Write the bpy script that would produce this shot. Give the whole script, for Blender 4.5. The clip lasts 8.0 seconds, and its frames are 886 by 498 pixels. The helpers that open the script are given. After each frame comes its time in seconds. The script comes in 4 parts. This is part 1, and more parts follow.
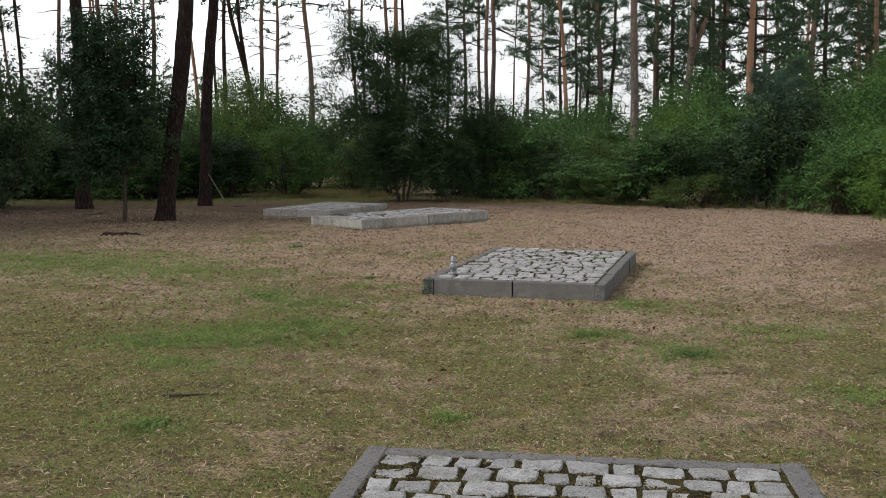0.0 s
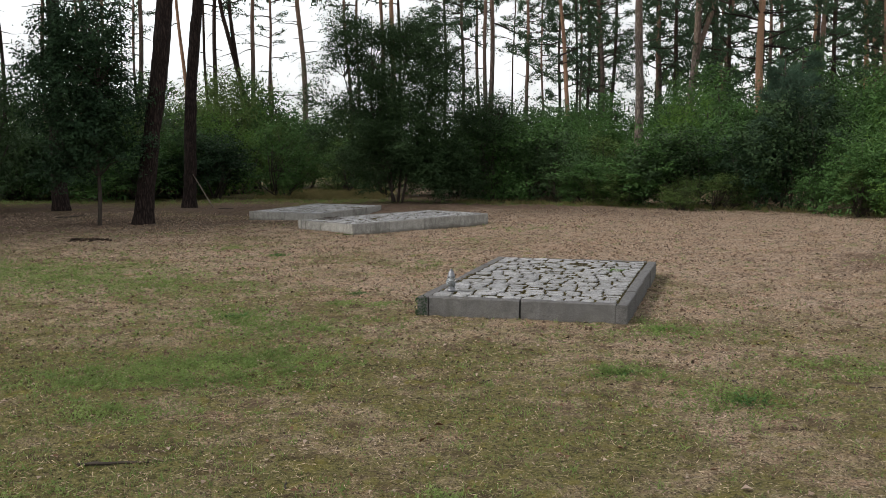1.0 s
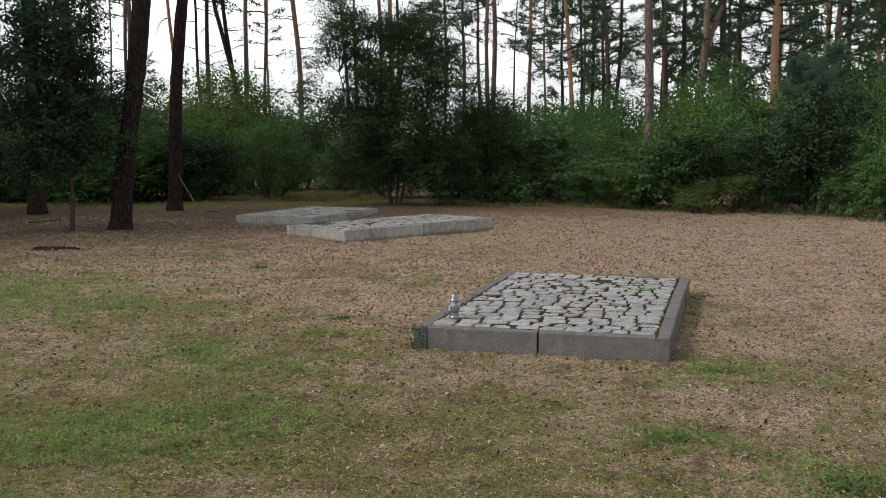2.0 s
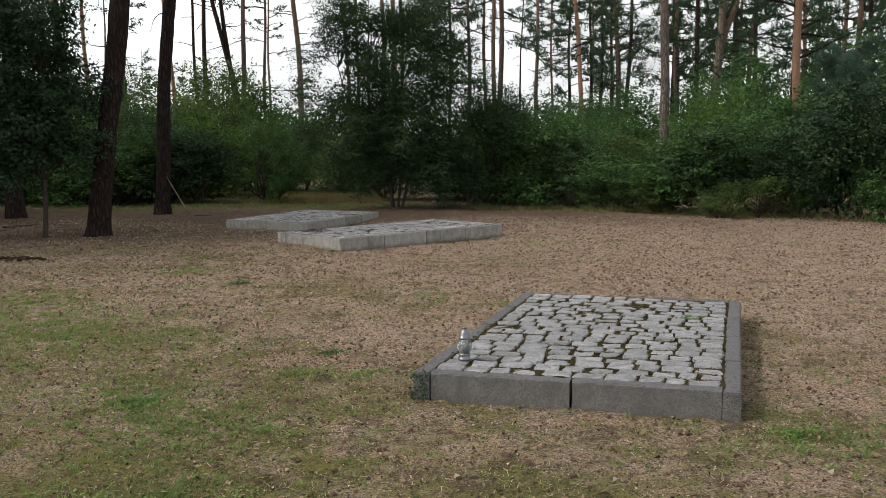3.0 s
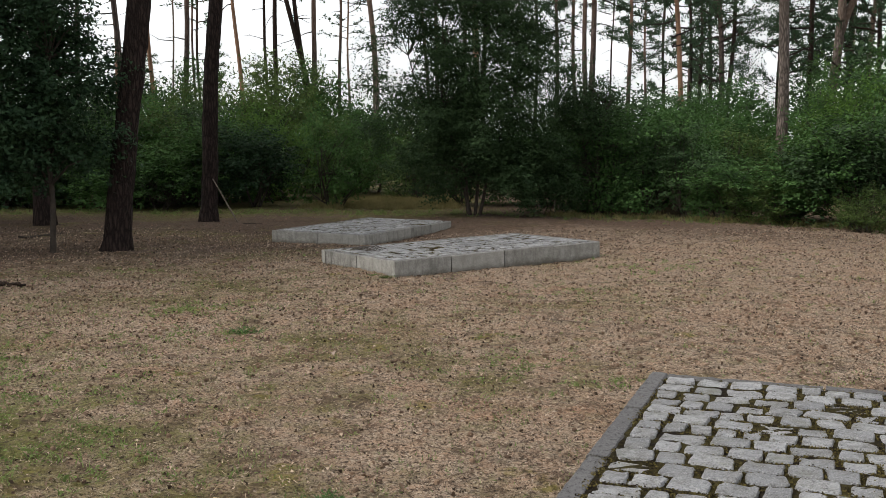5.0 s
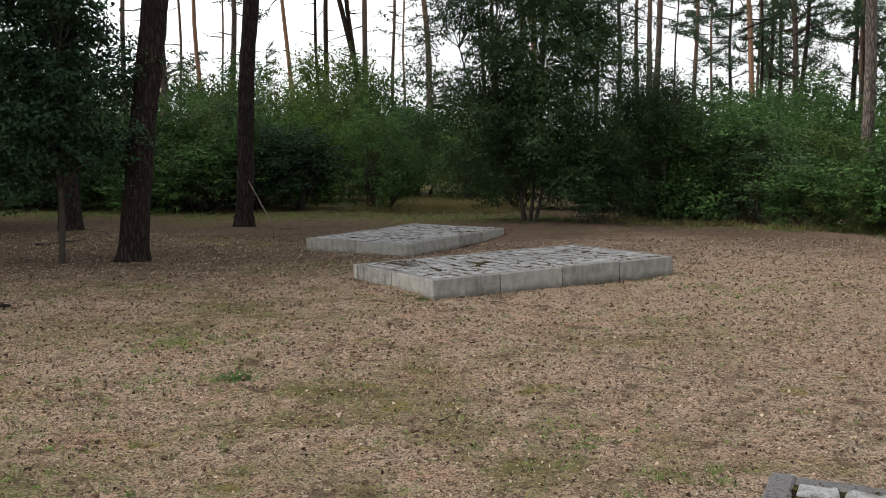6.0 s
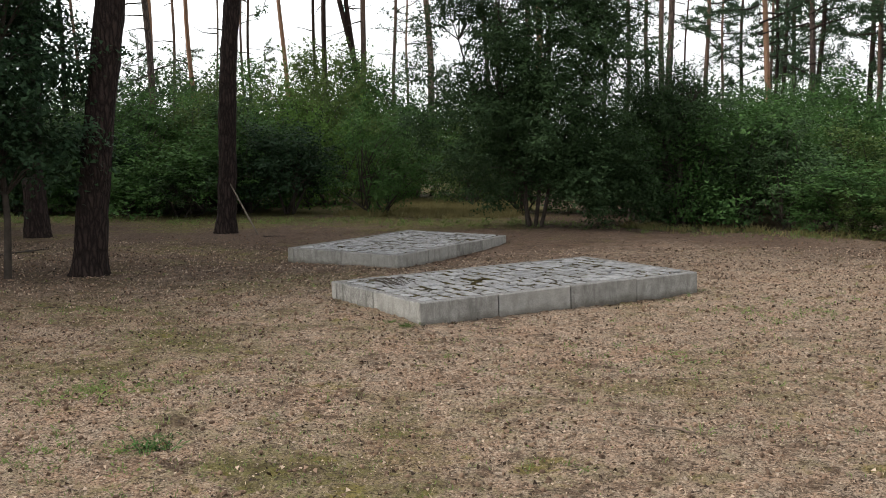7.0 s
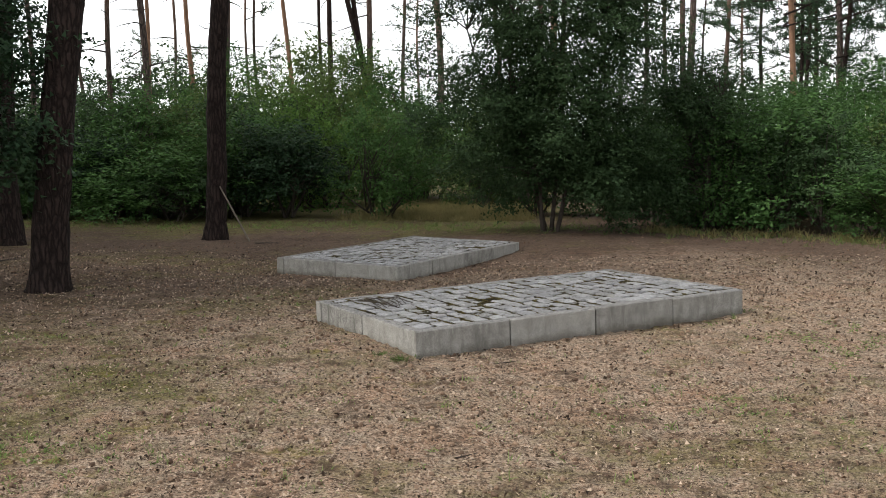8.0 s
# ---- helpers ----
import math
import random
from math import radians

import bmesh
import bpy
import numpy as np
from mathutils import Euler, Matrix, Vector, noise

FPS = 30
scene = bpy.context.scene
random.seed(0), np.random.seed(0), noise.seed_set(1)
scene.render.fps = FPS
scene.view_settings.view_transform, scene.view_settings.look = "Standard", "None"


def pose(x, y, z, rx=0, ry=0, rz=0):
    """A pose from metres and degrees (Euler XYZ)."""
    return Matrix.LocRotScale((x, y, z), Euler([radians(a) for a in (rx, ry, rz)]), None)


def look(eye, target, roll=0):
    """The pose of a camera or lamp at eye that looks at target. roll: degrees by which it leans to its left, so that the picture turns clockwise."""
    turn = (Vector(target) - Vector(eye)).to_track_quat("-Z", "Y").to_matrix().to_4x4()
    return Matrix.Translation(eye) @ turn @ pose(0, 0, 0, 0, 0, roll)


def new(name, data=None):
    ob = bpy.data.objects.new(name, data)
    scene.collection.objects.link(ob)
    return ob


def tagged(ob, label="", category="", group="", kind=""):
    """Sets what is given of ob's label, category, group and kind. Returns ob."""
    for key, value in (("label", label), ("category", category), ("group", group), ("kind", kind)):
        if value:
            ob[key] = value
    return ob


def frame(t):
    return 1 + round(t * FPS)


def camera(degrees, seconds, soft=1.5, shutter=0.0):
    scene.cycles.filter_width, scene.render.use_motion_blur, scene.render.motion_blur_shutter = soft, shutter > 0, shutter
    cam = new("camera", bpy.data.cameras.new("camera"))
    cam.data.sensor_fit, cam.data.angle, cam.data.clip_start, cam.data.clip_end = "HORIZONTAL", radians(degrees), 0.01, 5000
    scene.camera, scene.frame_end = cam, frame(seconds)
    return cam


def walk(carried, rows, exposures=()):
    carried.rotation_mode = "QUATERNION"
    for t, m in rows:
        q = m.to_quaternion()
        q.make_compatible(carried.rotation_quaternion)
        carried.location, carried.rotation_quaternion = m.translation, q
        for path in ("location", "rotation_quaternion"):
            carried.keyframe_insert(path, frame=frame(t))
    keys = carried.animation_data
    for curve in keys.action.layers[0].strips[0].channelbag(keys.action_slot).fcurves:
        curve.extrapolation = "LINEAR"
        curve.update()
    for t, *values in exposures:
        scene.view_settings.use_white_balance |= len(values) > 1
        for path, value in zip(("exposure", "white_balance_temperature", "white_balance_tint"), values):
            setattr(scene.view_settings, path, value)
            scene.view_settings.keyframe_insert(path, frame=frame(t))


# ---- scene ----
cam = camera(47.9, 8.0, 0.45)
# seconds, eye, pitch, roll, yaw
PATH = [
    (0.0, 0.000, 0.000, 1.599, -5.604, 0.321, 0.000),
    (0.5, 0.008, 0.728, 1.594, -5.623, 0.325, -0.162),
    (1.0, 0.009, 1.493, 1.591, -5.644, 0.318, -0.157),
    (1.5, 0.010, 2.310, 1.593, -5.684, 0.363, -0.164),
    (3.0, -0.013, 4.769, 1.597, -5.705, 0.331, 0.088),
    (3.5, 0.005, 5.605, 1.596, -5.718, 0.357, 1.186),
    (4.0, 0.025, 6.460, 1.588, -5.733, 0.367, 2.354),
    (4.5, 0.022, 7.319, 1.580, -5.706, 0.307, 3.315),
    (6.0, -0.027, 10.015, 1.609, -5.758, 0.253, 8.286),
    (6.5, -0.047, 10.826, 1.615, -5.760, 0.267, 8.712),
    (7.0, -0.089, 11.620, 1.613, -5.763, 0.343, 8.661),
    (7.5, -0.149, 12.388, 1.604, -5.787, 0.450, 8.603),
    (8.0, -0.220, 13.168, 1.597, -5.792, 0.566, 9.430),
]
walk(cam, [(t, pose(x, y, z, 0, 0, yaw) @ pose(0, 0, 0, pitch) @ pose(0, 0, 0, 90, roll)) for t, x, y, z, pitch, roll, yaw in PATH],
     [(0.0, -0.50), (4.5, -0.49), (6.5, -0.27), (8.0, -0.14)])

# ---- sky and sun: bright overcast, soft light from the left ----
SUN_AZ, SUN_EL = 254.0, 44.0   # degrees clockwise from +y, and above the horizon
world = bpy.data.worlds.new("sky")
scene.world = world
world.use_nodes = True
wn, wl = world.node_tree.nodes, world.node_tree.links
sky = wn.new("ShaderNodeTexSky")
sky.sky_type, sky.sun_disc = "NISHITA", False
sky.sun_elevation, sky.sun_rotation = radians(SUN_EL), radians(SUN_AZ)
sky.air_density, sky.dust_density, sky.ozone_density = 1.0, 4.0, 1.0
milky = wn.new("ShaderNodeHueSaturation")
milky.inputs["Saturation"].default_value = 0.15
wl.new(sky.outputs[0], milky.inputs["Color"])
veil = wn.new("ShaderNodeMix")   # an even layer of cloud
veil.data_type = "RGBA"
veil.inputs[0].default_value = 0.55
veil.inputs[7].default_value = (4.9, 5.0, 5.1, 1)
wl.new(milky.outputs[0], veil.inputs[6])
rise = wn.new("ShaderNodeSeparateXYZ")   # the haze is brighter low down, all round
wl.new(wn.new("ShaderNodeTexCoord").outputs["Generated"], rise.inputs[0])
haze = wn.new("ShaderNodeMapRange")
for k, value in enumerate((0.0, 0.05, 0.55, 1.45, 0.97)):
    haze.inputs[k].default_value = value
wl.new(rise.outputs[2], haze.inputs[0])
lift = wn.new("ShaderNodeVectorMath")
lift.operation = "SCALE"
wl.new(veil.outputs[2], lift.inputs[0])
wl.new(haze.outputs[0], lift.inputs["Scale"])
wl.new(lift.outputs[0], wn["Background"].inputs["Color"])
wn["Background"].inputs["Strength"].default_value = 0.28
sun = new("sun", bpy.data.lights.new("sun", "SUN"))
sun.data.energy, sun.data.angle, sun.data.color = 3.3, radians(8), (1.0, 0.95, 0.87)
az, el = radians(SUN_AZ), radians(SUN_EL)
sun_from = Vector((math.sin(az) * math.cos(el), math.cos(az) * math.cos(el), math.sin(el)))
sun.matrix_world = look(sun_from * 60, (0, 0, 0))


# ---- materials ----
class Shade:
    """A small node tree builder."""
    def __init__(self, name, rough=0.85, spec=0.3):
        self.mat = bpy.data.materials.new(name)
        self.mat.use_nodes = True
        self.n, self.l = self.mat.node_tree.nodes, self.mat.node_tree.links
        self.b = self.n["Principled BSDF"]
        self.b.inputs["Roughness"].default_value = rough
        self.b.inputs["Specular IOR Level"].default_value = spec

    def put(self, socket, value):
        if isinstance(value, bpy.types.NodeSocket):
            self.l.new(value, socket)
        elif isinstance(value, tuple) and len(value) == 3 and socket.type == "RGBA":
            socket.default_value = (*value, 1)
        else:
            socket.default_value = value

    def place(self):
        return self.n.new("ShaderNodeNewGeometry").outputs["Position"]

    def local(self):
        return self.n.new("ShaderNodeTexCoord").outputs["Object"]

    def island(self):
        return self.n.new("ShaderNodeNewGeometry").outputs["Random Per Island"]

    def chance(self):
        return self.n.new("ShaderNodeObjectInfo").outputs["Random"]

    def noise(self, at, scale, detail=4.0, rough=0.6, stretch=None):
        if stretch:
            m = self.n.new("ShaderNodeMapping")
            self.put(m.inputs["Vector"], at)
            m.inputs["Scale"].default_value = stretch
            at = m.outputs[0]
        t = self.n.new("ShaderNodeTexNoise")
        self.put(t.inputs["Vector"], at)
        t.inputs["Scale"].default_value, t.inputs["Detail"].default_value, t.inputs["Roughness"].default_value = scale, detail, rough
        return t.outputs["Fac"]

    def cells(self, at, scale, feature="F1", stretch=None):
        if stretch:
            m = self.n.new("ShaderNodeMapping")
            self.put(m.inputs["Vector"], at)
            m.inputs["Scale"].default_value = stretch
            at = m.outputs[0]
        t = self.n.new("ShaderNodeTexVoronoi")
        t.feature = feature
        self.put(t.inputs["Vector"], at)
        t.inputs["Scale"].default_value = scale
        return t

    def warp(self, at, scale, amount):
        """Bends a pattern's coordinates a little."""
        t = self.n.new("ShaderNodeTexNoise")
        self.put(t.inputs["Vector"], at)
        t.inputs["Scale"].default_value = scale
        m = self.n.new("ShaderNodeVectorMath")
        m.operation = "MULTIPLY_ADD"
        self.l.new(t.outputs["Color"], m.inputs[0])
        m.inputs[1].default_value = (amount, amount, amount)
        self.put(m.inputs[2], at)
        return m.outputs[0]

    def span(self, value, a, b, c=0.0, d=1.0):
        t = self.n.new("ShaderNodeMapRange")
        for k, v in enumerate((value, a, b, c, d)):
            self.put(t.inputs[k], v)
        return t.outputs[0]

    def sums(self, op, a, b):
        t = self.n.new("ShaderNodeMath")
        t.operation = op
        self.put(t.inputs[0], a)
        self.put(t.inputs[1], b)
        return t.outputs[0]

    def mix(self, fac, a, b, how="MIX"):
        t = self.n.new("ShaderNodeMix")
        t.data_type, t.blend_type = "RGBA", how
        self.put(t.inputs[0], fac)
        self.put(t.inputs[6], a)
        self.put(t.inputs[7], b)
        return t.outputs[2]

    def axis(self, at, which):
        t = self.n.new("ShaderNodeSeparateXYZ")
        self.put(t.inputs[0], at)
        return t.outputs[which]

    def colour(self, c):
        self.put(self.b.inputs["Base Color"], c)

    def bump(self, height, strength=0.5, distance=0.01):
        t = self.n.new("ShaderNodeBump")
        t.inputs["Strength"].default_value, t.inputs["Distance"].default_value = strength, distance
        self.put(t.inputs["Height"], height)
        self.put(self.b.inputs["Normal"], t.outputs[0])

    def glow_through(self, c, share):
        """Leaves let part of the light through."""
        tr = self.n.new("ShaderNodeBsdfTranslucent")
        self.put(tr.inputs["Color"], c)
        m = self.n.new("ShaderNodeMixShader")
        m.inputs[0].default_value = share
        self.l.new(self.b.outputs[0], m.inputs[1])
        self.l.new(tr.outputs[0], m.inputs[2])
        self.l.new(m.outputs[0], self.n["Material Output"].inputs["Surface"])


def ground_material():
    s = Shade("forest_floor", 0.95, 0.1)
    at = s.place()
    x, y = s.axis(at, 0), s.axis(at, 1)
    broad = s.noise(at, 0.42, 5, 0.6)
    patch = s.noise(at, 2.1, 6, 0.7)
    blot = s.noise(at, 5.3, 5, 0.7)
    fine = s.noise(at, 25.0, 7, 0.78)
    speck = s.noise(at, 70.0, 4, 0.75)
    crumbs, flakes = s.cells(at, 27.0), s.cells(at, 11.0)
    tone = s.mix(s.span(blot, 0.40, 0.62), (0.344, 0.234, 0.162), (0.332, 0.260, 0.196))
    tone = s.mix(s.span(s.noise(at, 1.1, 4, 0.6), 0.52, 0.68, 0.0, 0.7), tone, (0.300, 0.176, 0.112))
    litter = s.mix(s.span(fine, 0.41, 0.54), s.mix(0.80, tone, (0.026, 0.018, 0.012)), tone)
    litter = s.mix(s.span(speck, 0.56, 0.63, 0.0, 0.9), litter, (0.50, 0.42, 0.33))
    litter = s.mix(s.span(speck, 0.47, 0.40, 0.0, 0.9), litter, (0.030, 0.021, 0.015))
    litter = s.mix(s.span(crumbs.outputs["Distance"], 0.24, 0.12, 0.0, 0.85), litter, s.mix(s.span(s.axis(crumbs.outputs["Color"], 0), 0.35, 0.75), (0.035, 0.024, 0.017), (0.34, 0.265, 0.19)))
    litter = s.mix(s.span(flakes.outputs["Distance"], 0.16, 0.09, 0.0, 0.8), litter, s.mix(s.span(s.axis(flakes.outputs["Color"], 1), 0.45, 0.6), (0.055, 0.034, 0.022), (0.40, 0.33, 0.26)))
    moss = s.mix(s.span(fine, 0.36, 0.58), (0.016, 0.016, 0.007), (0.145, 0.132, 0.050))
    moss = s.mix(s.span(blot, 0.52, 0.66, 0.0, 0.7), moss, (0.150, 0.128, 0.034))
    moss = s.mix(s.span(speck, 0.46, 0.37, 0.0, 0.8), moss, (0.020, 0.018, 0.009))
    moss = s.mix(s.span(speck, 0.57, 0.66), moss, (0.24, 0.200, 0.120))
    moss = s.mix(s.span(crumbs.outputs["Distance"], 0.18, 0.10, 0.0, 0.7), moss, (0.150, 0.110, 0.068))
    film = s.sums("MULTIPLY", s.sums("MULTIPLY", s.span(x, -1.5, -4.5), s.span(y, 11.8, 13.2)), s.sums("MULTIPLY", s.span(y, 16.8, 15.0), s.span(patch, 0.40, 0.58, 0.0, 0.8)))
    moss = s.mix(film, moss, s.mix(s.span(fine, 0.38, 0.58), (0.040, 0.055, 0.014), (0.150, 0.185, 0.050)))   # greener sward
    # the lawn thins out towards the trees; moss again at the wood's edge
    lawn = s.sums("ADD", s.span(y, 8.0, 16.0, 0.085, -0.055), s.span(x, -4.0, 4.0, 0.045, -0.045))
    edge = s.sums("MULTIPLY", s.sums("MULTIPLY", s.span(y, 30.0, 33.5), s.span(x, 1.0, -2.5)), 0.15)
    want = s.sums("ADD", s.sums("ADD", s.sums("MULTIPLY", broad, 0.55), s.sums("MULTIPLY", patch, 0.45)), s.sums("ADD", s.sums("MULTIPLY", blot, 0.2), s.sums("ADD", lawn, edge)))
    want = s.sums("ADD", want, s.sums("MULTIPLY", s.sums("SUBTRACT", fine, 0.5), 0.28))
    c = s.mix(s.span(want, 0.555, 0.70), litter, moss)
    cushion = s.span(s.noise(at, 1.9, 5, 0.65), 0.60, 0.67, 0.0, 0.75)
    c = s.mix(cushion, c, s.mix(s.span(fine, 0.40, 0.58), (0.045, 0.040, 0.012), (0.185, 0.158, 0.040)))   # yellow moss cushions
    # brown humus under the trees, with the canopy's shade painted in too
    humus_shade = s.span(s.sums("ADD", s.span(y, 19.0, 30.0), s.sums("ADD", s.sums("MULTIPLY", x, -0.085), s.sums("MULTIPLY", s.sums("SUBTRACT", patch, 0.5), 1.1))), 0.45, 0.95)
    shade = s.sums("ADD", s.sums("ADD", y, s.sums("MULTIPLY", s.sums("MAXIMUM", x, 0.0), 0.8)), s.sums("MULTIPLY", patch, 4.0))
    humus_shade = s.sums("MAXIMUM", humus_shade, s.sums("MULTIPLY", s.span(shade, 29.5, 32.5), s.span(x, 7.0, 3.0)))   # leaf mould and painted shade along the shrubs
    humus_shade = s.sums("MULTIPLY", humus_shade, s.span(s.sums("SUBTRACT", want, 0.60), 0.0, 0.12, 0.8, 0.1))
    c = s.mix(humus_shade, c, s.mix(s.span(fine, 0.42, 0.66), (0.030, 0.020, 0.015), (0.125, 0.080, 0.060)))
    c = s.mix(s.span(s.noise(at, 2.6, 6, 0.75), 0.53, 0.64, 0.0, 0.75), c, (0.058, 0.038, 0.025))
    # a bank of bare dark soil
    off_x, off_y = s.sums("SUBTRACT", x, 8.2), s.sums("SUBTRACT", y, 14.3)
    reach = s.sums("ADD", s.sums("MULTIPLY", s.sums("MULTIPLY", off_x, off_x), 0.10), s.sums("MULTIPLY", s.sums("MULTIPLY", off_y, off_y), 0.14))
    soil = s.sums("MULTIPLY", s.span(s.sums("ADD", reach, s.sums("MULTIPLY", patch, 1.6)), 1.95, 1.15), s.span(blot, 0.30, 0.48, 0.35, 1.0))
    c = s.mix(s.sums("MULTIPLY", soil, 0.85), c, (0.070, 0.046, 0.032))
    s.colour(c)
    h = s.sums("ADD", s.sums("MULTIPLY", fine, 0.8), s.sums("SUBTRACT", s.sums("MULTIPLY", speck, 0.35), s.sums("MULTIPLY", crumbs.outputs["Distance"], 0.3)))
    s.bump(h, 0.95, 0.022)
    return s.mat


def concrete_material(name, dark, light, veil, grits):
    s = Shade(name, 0.9, 0.25)
    at = s.place()
    big, mid = s.noise(at, 2.2, 5, 0.6), s.noise(at, 9.0, 6, 0.65)
    grit = s.cells(at, 190.0)
    c = s.mix(s.span(mid, 0.3, 0.7), dark, light)
    c = s.mix(s.span(grit.outputs["Distance"], 0.15, 0.5, 1.0 - grits, 1.0), tuple(v * 1.5 for v in light), c)
    c = s.mix(s.span(s.axis(grit.outputs["Color"], 0), 0.66, 0.72, 0.0, grits), c, (0.055, 0.053, 0.05))
    streak = s.noise(at, 13.0, 5, 0.65, (1.0, 1.0, 0.22))
    c = s.mix(s.span(streak, 0.50, 0.70, 0.0, veil), c, (0.085, 0.080, 0.070))
    c = s.mix(s.span(big, 0.55, 0.75, 0.0, 0.3), c, (0.16, 0.158, 0.11))
    c = s.mix(s.span(s.noise(at, 110.0, 4, 0.75), 0.56, 0.64, 0.0, grits * 0.7), c, (0.024, 0.024, 0.025))
    c = s.mix(s.sums("MULTIPLY", s.chance(), 0.35), c, tuple(v * 1.25 for v in light))
    # grime and lichen settle on what faces up, damp dirt splashes up from the soil
    face = s.axis(s.n.new("ShaderNodeNewGeometry").outputs["True Normal"], 2)
    crust = s.noise(at, 48.0, 5, 0.8)
    c = s.mix(s.sums("MULTIPLY", s.span(face, 0.5, 0.9), s.span(crust, 0.38, 0.60, 0.25, 0.85)), c, s.mix(s.span(crust, 0.5, 0.62), (0.125, 0.122, 0.130), (0.022, 0.021, 0.022)))
    z = s.axis(s.local(), 2)
    splash = s.sums("ADD", z, s.sums("MULTIPLY", s.noise(at, 6.0, 5, 0.7), 0.16))
    c = s.mix(s.span(splash, 0.15, 0.07, 0.0, 0.7), c, (0.075, 0.062, 0.045))
    s.colour(c)
    s.bump(s.sums("ADD", s.sums("MULTIPLY", grit.outputs["Distance"], -0.6), mid), 0.55, 0.006)
    return s.mat


def sett_material():
    s = Shade("granite_sett", 0.62, 0.6)
    at = s.place()
    grain, mid = s.noise(at, 140.0, 3, 0.7), s.noise(at, 11.0, 6, 0.65)
    base = s.mix(s.chance(), (0.180, 0.181, 0.192), (0.345, 0.346, 0.360))
    c = s.mix(s.span(mid, 0.44, 0.62, 0.0, 0.7), base, (0.135, 0.130, 0.122))
    c = s.mix(s.span(s.noise(at, 42.0, 4, 0.7), 0.53, 0.63, 0.0, 0.75), c, (0.060, 0.058, 0.056))
    c = s.mix(s.span(grain, 0.55, 0.62, 0.0, 0.75), c, (0.035, 0.035, 0.036))
    c = s.mix(s.span(grain, 0.44, 0.36, 0.0, 0.7), c, (0.48, 0.475, 0.46))
    c = s.mix(s.span(s.noise(at, 4.0, 5, 0.7), 0.54, 0.70, 0.0, 0.5), c, (0.095, 0.095, 0.05))
    s.colour(c)
    s.put(s.b.inputs["Roughness"], s.span(mid, 0.3, 0.7, 0.30, 0.54))
    s.bump(s.sums("ADD", mid, s.sums("MULTIPLY", grain, 0.35)), 0.9, 0.02)
    return s.mat


def joint_material():
    s = Shade("mossy_joint_soil", 0.98, 0.1)
    at = s.place()
    a, b = s.noise(at, 5.0, 5, 0.65), s.noise(at, 60.0, 4, 0.7)
    c = s.mix(s.span(b, 0.35, 0.65), (0.006, 0.005, 0.003), (0.022, 0.015, 0.010))
    green = s.mix(s.span(b, 0.3, 0.7), (0.014, 0.012, 0.005), (0.078, 0.064, 0.020))
    s.colour(s.mix(s.span(a, 0.40, 0.56), c, green))
    s.bump(b, 1.0, 0.02)
    return s.mat


def bark_material(name, low, high, turn, reach):
    """Plated bark below, thin orange bark further up the trunk."""
    s = Shade(name, 0.92, 0.15)
    at = s.place()
    z = s.axis(at, 2)
    plates = s.cells(s.warp(at, 12.0, 0.05), 19.0, "DISTANCE_TO_EDGE", (1.0, 1.0, 0.17))
    crack = s.span(plates.outputs["Distance"], 0.0, 0.28)
    fine = s.noise(at, 45.0, 5, 0.7, (1.0, 1.0, 0.35))
    broad = s.noise(at, 1.3, 4, 0.6)
    lowc = s.mix(crack, tuple(v * 0.30 for v in low), s.mix(fine, tuple(v * 0.65 for v in low), tuple(v * 1.45 for v in low)))
    highc = s.mix(s.span(fine, 0.35, 0.65), tuple(v * 0.6 for v in high), high)
    f = s.span(s.sums("ADD", z, s.sums("ADD", s.sums("MULTIPLY", broad, 5.0), s.sums("MULTIPLY", s.chance(), 3.0))), turn, turn + reach)
    s.colour(s.mix(f, lowc, highc))
    s.bump(s.sums("ADD", crack, s.sums("MULTIPLY", fine, 0.5)), 0.9, 0.02)
    return s.mat


def leaf_material(name, dark, light, share=0.3, gloss=0.62):
    s = Shade(name, gloss, 0.12)
    at = s.place()
    c = s.mix(s.island(), dark, light)
    c = s.mix(s.span(s.noise(at, 2.6, 3, 0.6), 0.40, 0.62), s.mix(0.45, c, dark), s.mix(0.45, c, tuple(v * 1.25 for v in light)))
    c = s.mix(s.sums("MULTIPLY", s.chance(), 0.4), c, tuple(v * 0.62 for v in dark))
    s.colour(c)
    s.glow_through(s.mix(0.5, c, tuple(min(1, v * 1.7) for v in light)), share)
    return s.mat


def plain_material(name, a, b, scale=20.0, rough=0.8, metal=0.0, spec=0.3):
    s = Shade(name, rough, spec)
    at = s.local()
    s.colour(s.mix(s.span(s.noise(at, scale, 5, 0.65), 0.3, 0.7), a, b))
    s.b.inputs["Metallic"].default_value = metal
    s.bump(s.noise(at, scale * 3, 3), 0.2, 0.002)
    return s.mat


def speckled(name, a, b, rough=0.9, share=0.0):
    """Scattered litter: every piece takes a tone of its own."""
    s = Shade(name, rough, 0.2)
    c = s.mix(s.span(s.island(), 0.2, 0.8), a, b)
    s.colour(c)
    if share:
        s.glow_through(c, share)
    return s.mat


M_GROUND, M_SETT, M_JOINT = ground_material(), sett_material(), joint_material()
M_CONCRETE = concrete_material("washed_concrete", (0.056, 0.054, 0.053), (0.140, 0.135, 0.130), 0.6, 0.95)
M_CONCRETE_PALE = concrete_material("pale_concrete", (0.135, 0.131, 0.120), (0.360, 0.349, 0.320), 0.85, 0.5)
M_BARK = bark_material("pine_bark", (0.130, 0.098, 0.086), (0.28, 0.17, 0.12), 9.0, 5.0)
# brown bark taken down to near black: the trunks' shade is in this colour
M_BARK_SHADED = bark_material("shaded_pine_bark", (0.035, 0.024, 0.021), (0.070, 0.040, 0.029), 9.5, 6.0)
